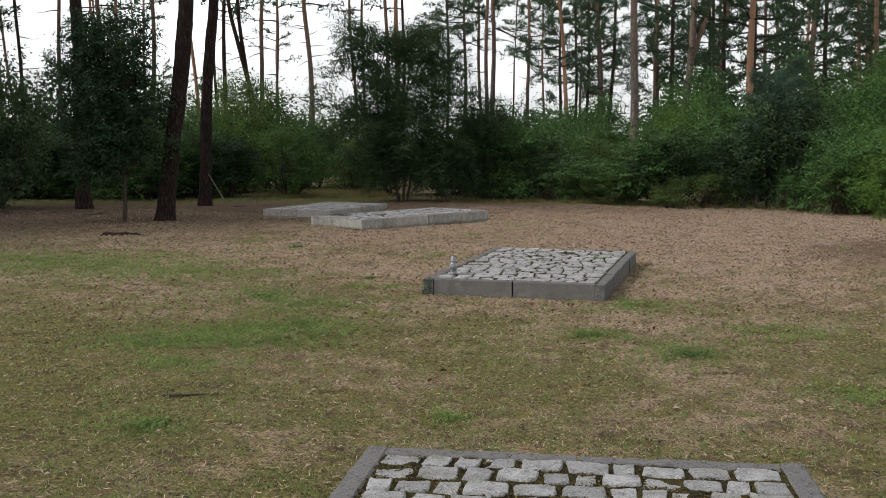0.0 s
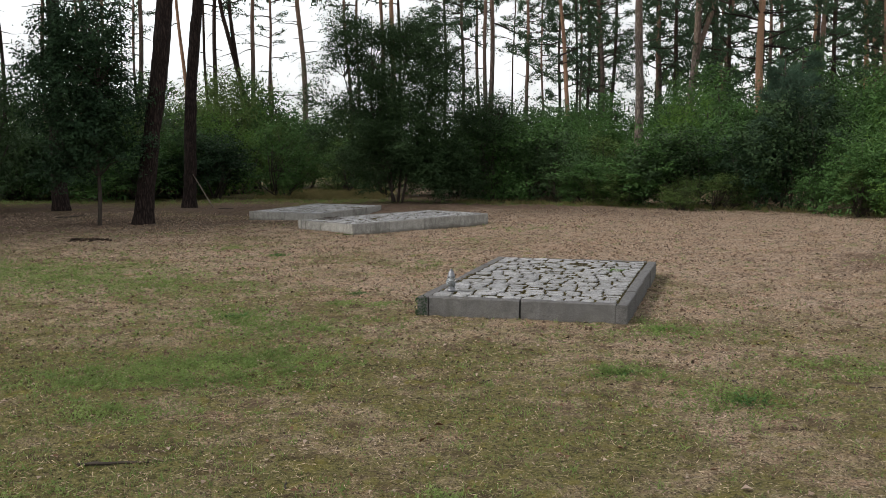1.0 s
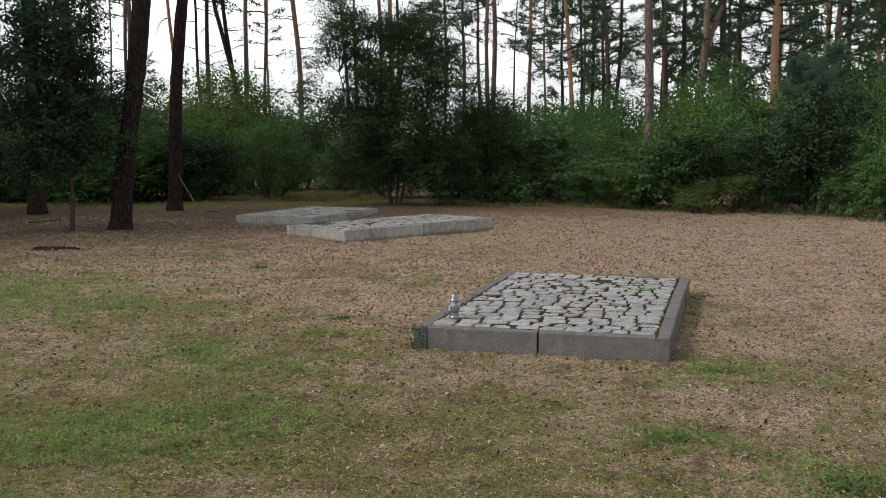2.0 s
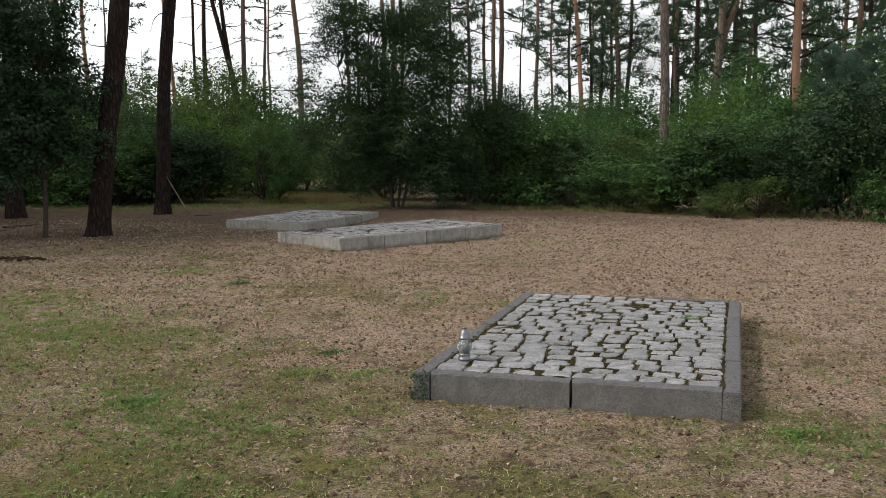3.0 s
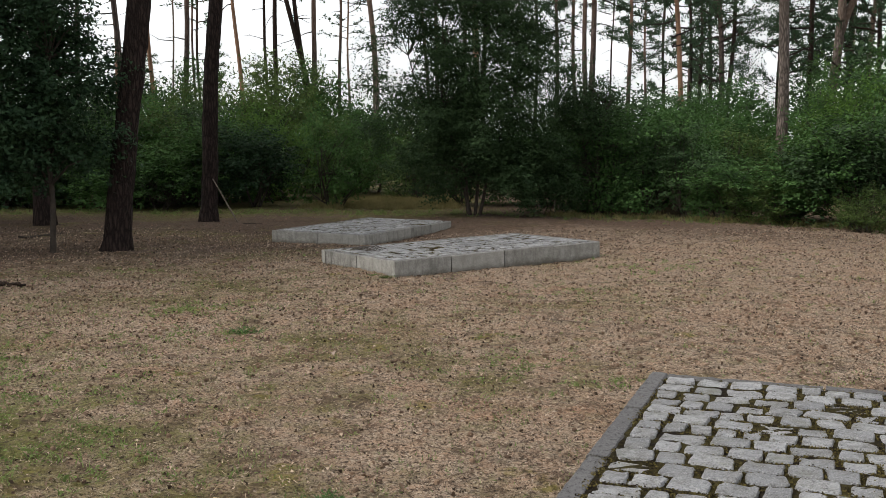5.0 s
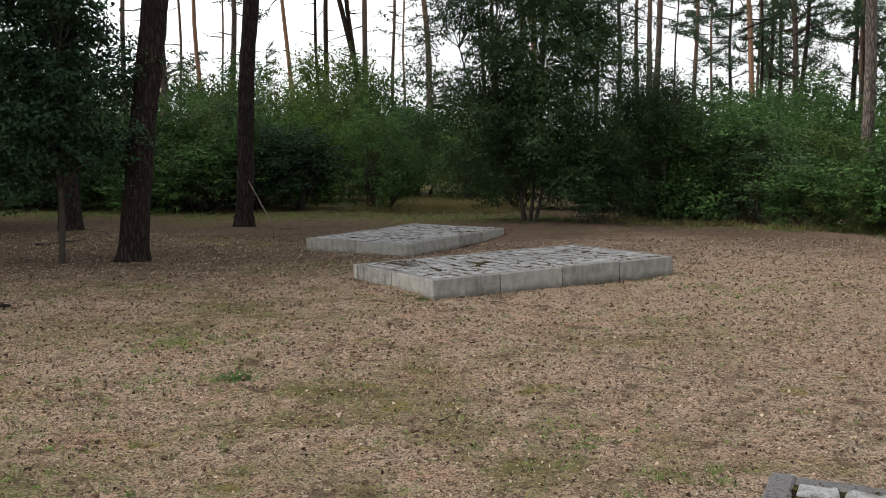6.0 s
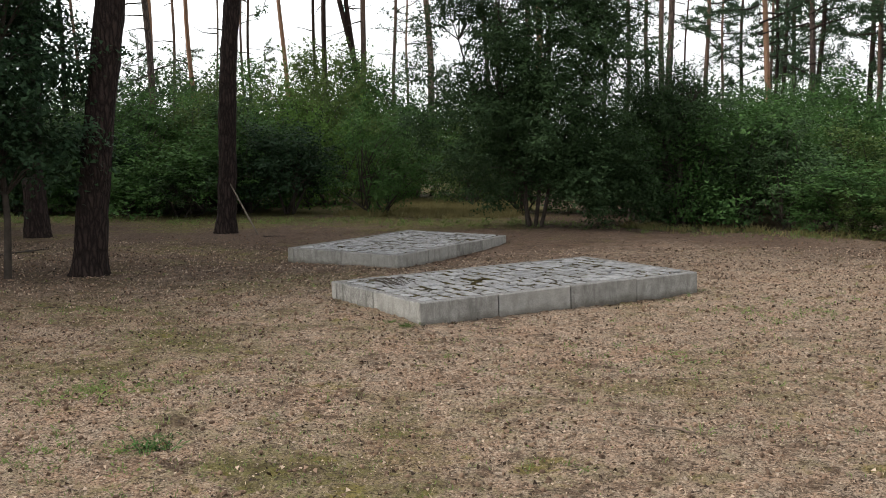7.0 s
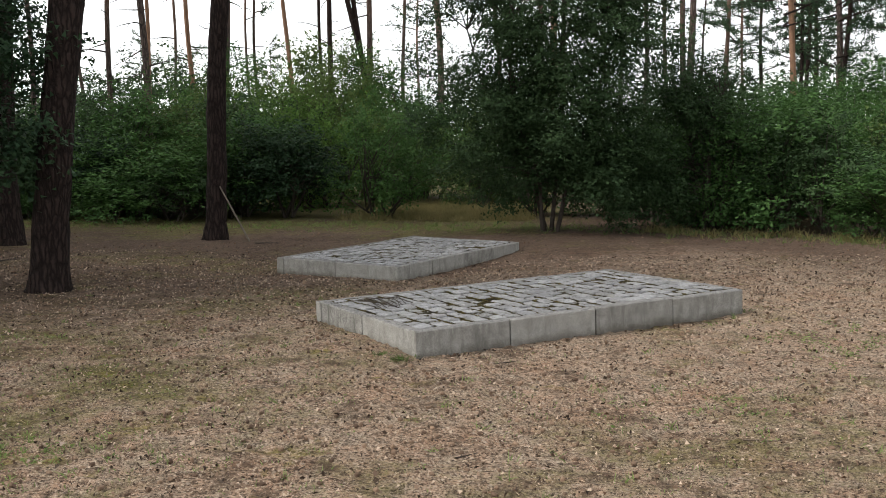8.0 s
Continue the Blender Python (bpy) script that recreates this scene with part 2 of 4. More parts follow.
M_BARK_ORANGE = bark_material("orange_pine_bark", (0.165, 0.108, 0.080), (0.335, 0.195, 0.125), 4.0, 4.0)
M_BARK_GREY = bark_material("grey_pine_bark", (0.19, 0.155, 0.135), (0.26, 0.17, 0.12), 9.0, 6.0)
M_STEM = plain_material("shrub_bark", (0.022, 0.017, 0.013), (0.058, 0.045, 0.035), 12)
M_TWIG = speckled("dead_twig", (0.06, 0.045, 0.035), (0.17, 0.13, 0.10))
# dark green lowered further, so the young oak's shade sits in the colour
M_OAK = leaf_material("oak_leaf", (0.010, 0.025, 0.013), (0.034, 0.066, 0.029), 0.12)
M_CHERRY = leaf_material("cherry_leaf", (0.018, 0.038, 0.016), (0.060, 0.104, 0.040), 0.14)
M_LEAF = leaf_material("green_leaf", (0.024, 0.062, 0.017), (0.084, 0.162, 0.046), 0.22)
# light green; on the shrubs it carries the sunlit patches as colour
M_LIME = leaf_material("bright_lime_leaf", (0.046, 0.100, 0.018), (0.125, 0.215, 0.048), 0.3)
M_OLIVE = leaf_material("olive_leaf", (0.038, 0.068, 0.018), (0.108, 0.152, 0.044), 0.24)
M_NEEDLE = leaf_material("pine_needle", (0.020, 0.045, 0.024), (0.060, 0.105, 0.050), 0.15)
M_NEEDLE_BLUE = leaf_material("young_pine_needle", (0.030, 0.062, 0.042), (0.085, 0.140, 0.088), 0.15)
M_NEEDLE_FAR = leaf_material("far_pine_needle", (0.035, 0.070, 0.034), (0.105, 0.160, 0.080), 0.2)
M_GRASS = leaf_material("grass_blade", (0.056, 0.098, 0.026), (0.200, 0.265, 0.085), 0.3, 0.6)
M_DRY_GRASS = leaf_material("dry_grass_blade", (0.10, 0.10, 0.035), (0.30, 0.25, 0.12), 0.3, 0.7)
M_DRYLEAF = speckled("dry_leaf", (0.12, 0.065, 0.038), (0.34, 0.265, 0.215), 0.75, 0.15)
M_STRAW = speckled("needle_straw", (0.090, 0.054, 0.034), (0.46, 0.36, 0.25))
M_CRUMB = speckled("bark_crumb", (0.026, 0.017, 0.012), (0.44, 0.34, 0.255), 0.85)
M_CONE = speckled("pine_cone", (0.095, 0.062, 0.043), (0.23, 0.156, 0.106))
M_FLAKE = speckled("bark_flake", (0.045, 0.030, 0.021), (0.21, 0.142, 0.100))
M_DEBRIS = speckled("dark_debris", (0.018, 0.012, 0.009), (0.060, 0.040, 0.028))
M_MOSS = speckled("moss", (0.020, 0.014, 0.008), (0.120, 0.098, 0.030))

# ---- building blocks ----
RNG = np.random.default_rng(7)


def mesh_of(name, verts, faces, material, smooth=True):
    me = bpy.data.meshes.new(name)
    me.from_pydata([tuple(v) for v in verts], [], faces)
    if material:
        me.materials.append(material)
    if smooth:
        me.polygons.foreach_set("use_smooth", [True] * len(me.polygons))
    me.update()
    return me


def quad_mesh(name, corners, material):
    """corners: n x 3 or 4 x 3, one loose three- or four-cornered piece each."""
    n, k = len(corners), np.shape(corners)[1]
    me = bpy.data.meshes.new(name)
    me.vertices.add(k * n)
    me.vertices.foreach_set("co", np.asarray(corners, np.float32).ravel())
    me.loops.add(k * n)
    me.loops.foreach_set("vertex_index", np.arange(k * n, dtype=np.int32))
    me.polygons.add(n)
    me.polygons.foreach_set("loop_start", np.arange(0, k * n, k, dtype=np.int32))
    me.materials.append(material)
    me.update(calc_edges=True)
    me.validate()
    return me


def part(name, data, parent, label="", m=None):
    if isinstance(data, bmesh.types.BMesh):
        me = bpy.data.meshes.new(name)
        data.to_mesh(me)
        data.free()
        data = me
    ob = new(name, data)
    ob.parent = parent
    if m is not None:
        ob.matrix_basis = m
    return tagged(ob, label=label)


def thing(name, m, label, category, group="", kind=""):
    ob = new(name)
    ob.empty_display_size = 0.1
    ob.matrix_basis = m
    return tagged(ob, label, category, group, kind)


def tube(path, radii, sides=8, wobble=0.0, rng=None):
    """A tapering round stem along a path: vertices and faces."""
    path = np.asarray(path, float)
    v, fcs = [], []
    ang = np.linspace(0, 2 * np.pi, sides, endpoint=False)
    for i, (p, r) in enumerate(zip(path, radii)):
        d = path[min(i + 1, len(path) - 1)] - path[max(i - 1, 0)]
        d = d / (np.linalg.norm(d) + 1e-9)
        a = np.cross(d, (0.0, 1.0, 0.0) if abs(d[1]) < 0.9 else (1.0, 0.0, 0.0))
        a /= np.linalg.norm(a)
        b = np.cross(d, a)
        rr = r * (1 + (wobble * rng.normal(size=sides) if wobble else 0))
        v.append(p + (np.cos(ang) * rr)[:, None] * a + (np.sin(ang) * rr)[:, None] * b)
    for i in range(len(path) - 1):
        for k in range(sides):
            q = (k + 1) % sides
            fcs.append((i * sides + k, i * sides + q, (i + 1) * sides + q, (i + 1) * sides + k))
    fcs.append(tuple(range((len(path) - 1) * sides, len(path) * sides)))
    return np.concatenate(v), fcs


def joined(pieces):
    verts, faces, o = [], [], 0
    for v, f in pieces:
        verts.append(v)
        faces += [tuple(i + o for i in q) for q in f]
        o += len(v)
    return np.concatenate(verts), faces


def unit(v):
    return v / (np.linalg.norm(v, axis=-1, keepdims=True) + 1e-9)


def leaf_quads(centre, normal, length, width, rng, fold=0.18):
    """Pointed, slightly folded leaves."""
    n = len(centre)
    along = unit(np.cross(normal, rng.normal(size=(n, 3))))
    side = np.cross(normal, along)
    L, Wd = length[:, None], width[:, None]
    up = normal * (Wd * fold)
    return np.stack([centre - along * L * 0.5, centre + side * Wd * 0.5 + up - along * L * 0.06, centre + along * L * 0.5, centre - side * Wd * 0.5 + up - along * L * 0.06], 1)


def small_leaves(centre, normal, length, width, rng):
    """Pointed three-cornered leaves, for foliage that stays far off."""
    along = unit(np.cross(normal, rng.normal(size=(len(centre), 3))))
    side = np.cross(normal, along) * width[:, None] * 0.5
    tip = along * length[:, None] * 0.5
    return np.stack([centre + tip, centre - tip * 0.8 + side, centre - tip * 0.8 - side], 1)


def leaf_cloud(lobes, count, size, rng, clump=28, spread=0.15, up=0.55):
    """Leaves in clumps over the outsides of several lobes (x, y, z, radius, height factor)."""
    lobes = np.asarray(lobes, float)
    k = max(1, count // clump)
    w = lobes[:, 3] ** 2
    pick = rng.choice(len(lobes), k, p=w / w.sum())
    d = unit(rng.normal(size=(k, 3)))
    d[:, 2] = np.where(rng.random(k) < 0.3, np.abs(d[:, 2]), d[:, 2])
    rad = lobes[pick, 3] * (0.55 + 0.5 * rng.random(k) ** 0.6)
    c = lobes[pick, :3] + d * rad[:, None] * np.stack([np.ones(k), np.ones(k), lobes[pick, 4]], 1)
    keep = c[:, 2] > 0.05
    c, d, k = c[keep], d[keep], int(keep.sum())
    which = np.repeat(np.arange(k), clump)
    # each clump is a drooping spray
    spray = unit(d + rng.normal(scale=0.5, size=(k, 3)) + np.array([0, 0, 0.15]))
    t = rng.random(len(which)) - 0.5
    pts = c[which] + spray[which] * (t * spread * 3.2)[:, None] + rng.normal(scale=spread * 0.42, size=(len(which), 3)) * np.array([1, 1, 0.4])
    nor = unit(d[which] * 0.5 + np.array([0, 0, up]) + rng.normal(scale=0.5, size=(len(which), 3)))
    ln = size * (0.7 + 0.6 * rng.random(len(which)))
    return small_leaves(pts, nor, ln * 1.05, ln * (0.52 + 0.2 * rng.random(len(which))), rng), c


def needle_tufts(centres, dirs, per, length, width, rng):
    n = len(centres) * per
    c = np.repeat(centres, per, 0)
    d = unit(np.repeat(dirs, per, 0) * 0.6 + rng.normal(scale=0.6, size=(n, 3)) + np.array([0, 0, 0.25]))
    side = unit(np.cross(d, rng.normal(size=(n, 3)))) * width
    s = c + rng.normal(scale=length * 0.35, size=(n, 3))
    L = length * (0.7 + 0.5 * rng.random(n))[:, None]
    return np.stack([s - side * 0.7, s + side * 0.7, s + d * L * 1.1], 1)


def lie(x, y):
    """The ground's height."""
    h = 0.018 * math.sin(0.9 * x + 0.4 * y) * math.sin(0.55 * y - 0.3 * x) + 0.012 * math.sin(2.3 * x + 1.1) * math.sin(1.9 * y)
    h += 0.16 * math.exp(-((x - 8.2) / 2.6) ** 2 - ((y - 15.0) / 3.2) ** 2)
    h -= 0.150 * math.exp(-((x + 3.4) / 2.5) ** 2 - ((y - 26.9) / 2.2) ** 2)
    h += 0.014 * noise.noise((x * 1.5, y * 1.5, 2.0)) + 0.009 * noise.noise((x * 5.0, y * 5.0, 7.0))
    far = max(0.0, math.hypot(x, y) - 60)
    return h * (1 / (1 + far * 0.05))


# ---- the ground: one sheet to the horizon ----
def build_ground():
    def stops(fine0, fine1, core0, core1, far):
        """Close together where the walk passes, then wider and wider out to the horizon."""
        out = list(np.arange(core0, fine0, 0.2)) + list(np.arange(fine0, fine1, 0.05)) + list(np.arange(fine1, core1 + 0.01, 0.2))
        step, lo, hi = 0.2, out[0], out[-1]
        while hi < far:
            step *= 1.4
            hi += step
            lo -= step
            out = [lo] + out + [hi]
        return np.array(out)
    xs, ys = stops(-6.0, 6.0, -14.0, 14.0, 2500), stops(3.0, 20.0, -2.0, 36.0, 2500)
    rng = np.random.default_rng(3)
    lumps = rng.normal(0, 0.0065, (len(ys), len(xs)))
    lumps[np.abs(ys - 17) > 19] = 0
    lumps[:, np.abs(xs) > 14] = 0
    v = [(x, y, lie(x, y) + lumps[j, i]) for j, y in enumerate(ys) for i, x in enumerate(xs)]
    w = len(xs)
    f = [(j * w + i, j * w + i + 1, (j + 1) * w + i + 1, (j + 1) * w + i) for j in range(len(ys) - 1) for i in range(w - 1)]
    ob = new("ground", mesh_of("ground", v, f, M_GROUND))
    return tagged(ob, "sparse mossy lawn turning to brown needle litter", "ground", kind="structure")


build_ground()


# ---- trees ----
def trunk_mesh(name, r, height, lean, bend, material, seed, sides=10, rings=16, rough=0.0):
    rng = np.random.default_rng(seed)
    ph = rng.random(2) * 6.28
    t = np.linspace(0, 1, rings) ** 1.25
    path, radii = [], []
    for q in t:
        z = q * height
        sway = bend * math.sin(math.pi * min(1, z / 9.0) + 0.0)
        path.append((lean[0] * z + sway + 0.05 * math.sin(0.8 * z + ph[0]) * min(1, z / 2), lean[1] * z + 0.05 * math.sin(0.7 * z + ph[1]) * min(1, z / 2), z - 0.08))
        radii.append(r * (1 - 0.62 * q) * (1 + 0.45 * math.exp(-z / 0.22)))
    v, f = tube(path, radii, sides, rough, rng)
    return mesh_of(name, v, f, material), path, radii


def limb_set(path, height, start, count, reach, rng, dead=False):
    """Limbs along a trunk; gives tubes and the points along them where shoots stand."""
    pieces, tips, ways = [], [], []
    pz = np.array([p[2] for p in path])
    pa = np.array(path)
    for k in range(count):
        z = start + (height - start - 0.3) * ((k + rng.random()) / count)
        o = np.array([np.interp(z, pz, pa[:, 0]), np.interp(z, pz, pa[:, 1]), z])
        a = rng.random() * 6.283
        ln = reach * (0.55 + 0.6 * rng.random()) * (1 - 0.55 * (z - start) / (height - start + 0.1))
        rise = rng.normal(0.12 if not dead else 0.0, 0.22)
        pts = [o]
        n = 6
        way = np.array([math.cos(a), math.sin(a), rise])
        for i in range(1, n):
            way = way + np.array([rng.normal(0, 0.16), rng.normal(0, 0.16), rng.normal(0.03 if not dead else -0.03, 0.12)])
            pts.append(pts[-1] + way / np.linalg.norm(way) * ln / (n - 1))
        pts = np.array(pts)
        r0 = 0.014 + 0.013 * ln
        pieces.append(tube(pts, np.linspace(r0, 0.006, n), 4))
        for i in range(2, n):
            for s in range(3 if not dead else 1):
                w = unit(way + rng.normal(scale=0.8, size=3))
                e = pts[i] + w * (0.18 + 0.35 * rng.random()) * ln * 0.4
                pieces.append(tube([pts[i], e], [0.008, 0.003], 3))
                tips += [e, (pts[i] + e) / 2, pts[i]]
                ways += [w, w, w]
    return pieces, np.array(tips), np.array(ways)


CROWNS = {}


def crown_of(kind):
    """Pine crowns, three to share: limbs and needles from a given height up."""
    if kind not in CROWNS:
        start, height, count, reach, seed = {"high": (9.2, 17.0, 17, 2.4, 11), "low": (5.2, 16.0, 40, 2.5, 12), "low2": (4.3, 15.0, 38, 2.7, 13), "thin": (6.9, 15.5, 38, 2.3, 14), "far": (5.0, 16.0, 26, 2.6, 16)}[kind]
        rng = np.random.default_rng(seed)
        path = [(0, 0, z) for z in np.linspace(0, height, 10)]
        pieces, tips, ways = limb_set(path, height, start, count, reach, rng)
        v, f = joined(pieces)
        limbs = mesh_of("limbs", v, f, M_BARK_SHADED)
        per, broad = {"high": (2, 0.060), "far": (4, 0.060)}.get(kind, (5, 0.034))
        needles = quad_mesh("needles", needle_tufts(tips, ways, per, 0.18, broad, rng), M_NEEDLE)
        CROWNS[kind] = (limbs, needles)
    return CROWNS[kind]


def pine(x, y, r, lean=(0.0, 0.0), bend=0.0, bark=None, crown="high", height=17.0, seed=1, stubs=8, near=False, label=""):
    bark = bark or M_BARK
    base = thing("pine_tree", pose(x, y, lie(x, y)), label or "tall Scots pine with a bare plated trunk", "tree", "pines of the wood")
    me, path, radii = trunk_mesh("trunk", r, height, lean, bend, bark, seed, 18 if near else 9, 60 if near else 18, 0.05 if near else 0.02)
    part("trunk", me, base)
    rng = np.random.default_rng(seed + 500)
    if stubs:
        pieces, _, _ = limb_set(path[:], 9.5 if height > 12 else height, 2.6, stubs, 1.6, rng, dead=True)
        for k in range(stubs):
            v, f = joined(pieces[k * 5:k * 5 + 5])
            part("dead_branch", mesh_of("dead_branch", v, f, M_STEM), base, "thin dead grey branch")
    limbs, needles = crown_of(crown)
    q = pose(lean[0] * 9, lean[1] * 9, 0, 0, 0, rng.random() * 360)
    tagged(part("branchwork", limbs, base, m=q), kind="stuff")
    tagged(part("needles", needles, base, "dark green needles", m=q), kind="stuff")
    return base


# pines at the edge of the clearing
pine(-6.64, 23.78, 0.205, (0.133, -0.07), 0.04, M_BARK_SHADED, seed=21, stubs=0, near=True, label="leaning Scots pine at the clearing's edge, bark darkened for shade")
pine(-7.21, 30.15, 0.180, (0.072, 0.0), -0.02, M_BARK_SHADED, seed=22, stubs=0, near=True, label="Scots pine with bark darkened for shade and a pole leaning on it")
pine(-10.40, 28.90, 0.205, (-0.006, 0.0), 0.0, M_BARK_SHADED, seed=23, stubs=0, near=True, label="thick Scots pine in needle litter, bark darkened for shade")
# pines behind the shrubs, bare below
pine(7.06, 37.3, 0.170, (0.004, 0.0), 0.02, M_BARK_GREY, "thin", seed=31, stubs=2, label="straight grey-barked Scots pine above the shrubs")
pine(11.70, 38.2, 0.160, (0.000, 0.0), 0.0, M_BARK_ORANGE, "low2", seed=32, stubs=1, label="straight Scots pine with orange bark")
# x, y, radius, lean, bend, bark, crown, seed, dead branches
STAND = [
    # thin group seen between the shrubs and the sky
    (1.27, 55.9, 0.115, 0.000, 0.00, M_BARK, "thin", 45, 4), (2.28, 56.8, 0.110, -0.026, 0.00, M_BARK, "high", 133, 3),
    (1.94, 44.0, 0.100, 0.004, 0.00, M_BARK, "high", 34, 3), (2.26, 45.1, 0.125, 0.002, 0.00, M_BARK, "thin", 33, 3),
    (5.05, 79.9, 0.085, 0.070, 0.30, M_BARK_SHADED, "high", 134, 5), (5.50, 65.0, 0.140, 0.008, 0.00, M_BARK, "thin", 36, 5),
    (7.44, 73.7, 0.105, -0.010, 0.00, M_BARK, "thin", 37, 5), (6.56, 50.3, 0.125, -0.083, 0.00, M_BARK_ORANGE, "low", 35, 2),
    (7.34, 55.4, 0.085, 0.000, 0.00, M_BARK_SHADED, "high", 135, 4), (9.40, 65.4, 0.120, 0.010, 0.00, M_BARK_SHADED, "low", 60, 3),
    (8.66, 53.9, 0.145, -0.040, 0.00, M_BARK, "low2", 38, 4), (9.95, 60.9, 0.135, 0.050, 0.00, M_BARK_SHADED, "thin", 61, 4),
    (11.93, 53.0, 0.140, 0.020, 0.00, M_BARK_SHADED, "low", 62, 3), (15.10, 55.7, 0.145, 0.060, 0.00, M_BARK, "low", 64, 3),
    (9.90, 72.0, 0.110, 0.000, 0.00, M_BARK, "low2", 136, 2), (12.60, 60.0, 0.100, 0.010, 0.00, M_BARK, "low", 137, 2),
    # bare pines against the open sky
    (-6.70, 52.8, 0.160, -0.045, 0.06, M_BARK_GREY, "high", 39, 22), (-8.80, 48.0, 0.125, 0.040, 0.00, M_BARK, "high", 40, 3),
    (-9.77, 59.7, 0.105, 0.008, 0.00, M_BARK, "high", 44, 15), (-13.90, 85.2, 0.120, 0.000, 0.00, M_BARK_GREY, "high", 138, 12),
    (-9.85, 54.6, 0.150, -0.170, 0.35, M_BARK_SHADED, "high", 41, 14), (-10.15, 54.7, 0.140, -0.085, 0.10, M_BARK_SHADED, "high", 141, 9),
    (-11.55, 53.1, 0.135, 0.020, 0.00, M_BARK_SHADED, "high", 42, 10), (-12.00, 54.6, 0.090, -0.040, 0.00, M_BARK_SHADED, "high", 142, 8),
    (-11.95, 50.3, 0.105, -0.067, 0.00, M_BARK_ORANGE, "high", 43, 2), (-13.40, 46.6, 0.125, 0.015, 0.00, M_BARK, "high", 49, 5),
    (-20.00, 68.0, 0.105, 0.000, 0.00, M_BARK_SHADED, "high", 50, 6), (-18.00, 61.3, 0.080, 0.000, 0.00, M_BARK, "high", 55, 6),
    (-16.50, 54.0, 0.055, 0.000, 0.00, M_BARK_GREY, "high", 54, 4), (-15.20, 48.3, 0.105, -0.035, 0.00, M_BARK_ORANGE, "high", 46, 5),
    (-13.70, 41.3, 0.120, -0.030, 0.00, M_BARK, "high", 47, 8), (-15.40, 45.2, 0.080, -0.030, 0.00, M_BARK_ORANGE, "high", 48, 7),
    (-18.20, 53.2, 0.075, 0.000, 0.00, M_BARK, "high", 139, 6), (-17.50, 46.1, 0.110, 0.015, 0.00, M_BARK, "high", 51, 10),
    (-18.70, 45.0, 0.095, -0.020, 0.00, M_BARK_SHADED, "high", 52, 12), (-19.80, 45.2, 0.105, -0.015, 0.00, M_BARK, "high", 140, 4),
    (-22.95, 55.0, 0.095, -0.107, 0.00, M_BARK, "high", 53, 6),
    (-4.70, 55.0, 0.105, -0.030, 0.10, M_BARK, "high", 56, 8), (-4.33, 55.4, 0.100, 0.000, 0.00, M_BARK, "high", 57, 6),
    (-3.00, 52.0, 0.130, 0.010, 0.15, M_BARK, "high", 58, 6), (-2.30, 50.0, 0.150, 0.010, 0.00, M_BARK_ORANGE, "high", 59, 2),
    (-2.10, 55.0, 0.110, 0.000, 0.00, M_BARK_SHADED, "high", 143, 4),
    # thicker wood with low needle branches
    (19.80, 55.0, 0.110, 0.010, 0.00, M_BARK_ORANGE, "low2", 65, 8), (16.30, 45.0, 0.150, 0.040, 0.00, M_BARK, "low", 66, 10),
    (24.70, 60.0, 0.170, 0.000, 0.00, M_BARK_ORANGE, "low", 67, 8), (21.40, 50.0, 0.145, 0.000, 0.00, M_BARK, "low2", 68, 8),
    (13.20, 62.0, 0.150, 0.000, 0.00, M_BARK, "low", 69, 8), (17.60, 66.0, 0.170, 0.010, 0.00, M_BARK_SHADED, "low2", 70, 8),
    (22.50, 68.0, 0.170, 0.000, 0.00, M_BARK, "low", 71, 8), (28.00, 66.0, 0.170, 0.000, 0.00, M_BARK, "low2", 72, 8),
    (11.50, 74.0, 0.150, 0.000, 0.00, M_BARK_SHADED, "low", 73, 8), (0.40, 66.0, 0.120, 0.000, 0.00, M_BARK_SHADED, "thin", 83, 8),
    (9.60, 82.0, 0.150, 0.000, 0.00, M_BARK_SHADED, "low", 86, 8), (14.60, 69.0, 0.170, 0.000, 0.00, M_BARK_SHADED, "low2", 75, 8),
    (20.00, 73.0, 0.170, 0.000, 0.00, M_BARK, "low", 76, 8), (25.60, 74.0, 0.170, 0.000, 0.00, M_BARK_SHADED, "low2", 77, 8),
    (31.00, 72.0, 0.170, 0.000, 0.00, M_BARK, "low", 78, 8), (18.20, 48.0, 0.130, 0.000, 0.00, M_BARK_SHADED, "low2", 79, 8),
    (14.00, 50.5, 0.120, 0.012, 0.00, M_BARK_SHADED, "low2", 80, 8), (24.20, 54.0, 0.160, 0.000, 0.00, M_BARK_SHADED, "low", 81, 8),
    (13.50, 44.0, 0.100, 0.010, 0.00, M_BARK_SHADED, "low", 151, 6), (18.50, 58.0, 0.130, 0.000, 0.00, M_BARK, "low2", 152, 4),
    (22.30, 61.0, 0.140, 0.000, 0.00, M_BARK_SHADED, "low", 153, 4), (26.50, 63.0, 0.140, 0.000, 0.00, M_BARK, "low2", 154, 4),
    (16.00, 61.0, 0.130, 0.012, 0.00, M_BARK_SHADED, "low", 155, 4),
    (29.50, 58.0, 0.160, 0.000, 0.00, M_BARK_SHADED, "low2", 82, 8),
]
WORDS = {"pine_bark": "tall Scots pine with a bare plated trunk", "shaded_pine_bark": "tall Scots pine with bark darkened for shade", "orange_pine_bark": "tall Scots pine with orange bark", "grey_pine_bark": "grey-barked Scots pine with dead side branches"}
for x, y, r, lean, bend, bark, crown, seed, stubs in STAND:
    pine(x, y, r, (lean, 0.0), bend, bark, "far" if y > 60 and crown in ("low", "low2") else crown, seed=seed, stubs=stubs, label=WORDS[bark.name] + (" and low needle branches" if crown in ("low", "low2") else ""))
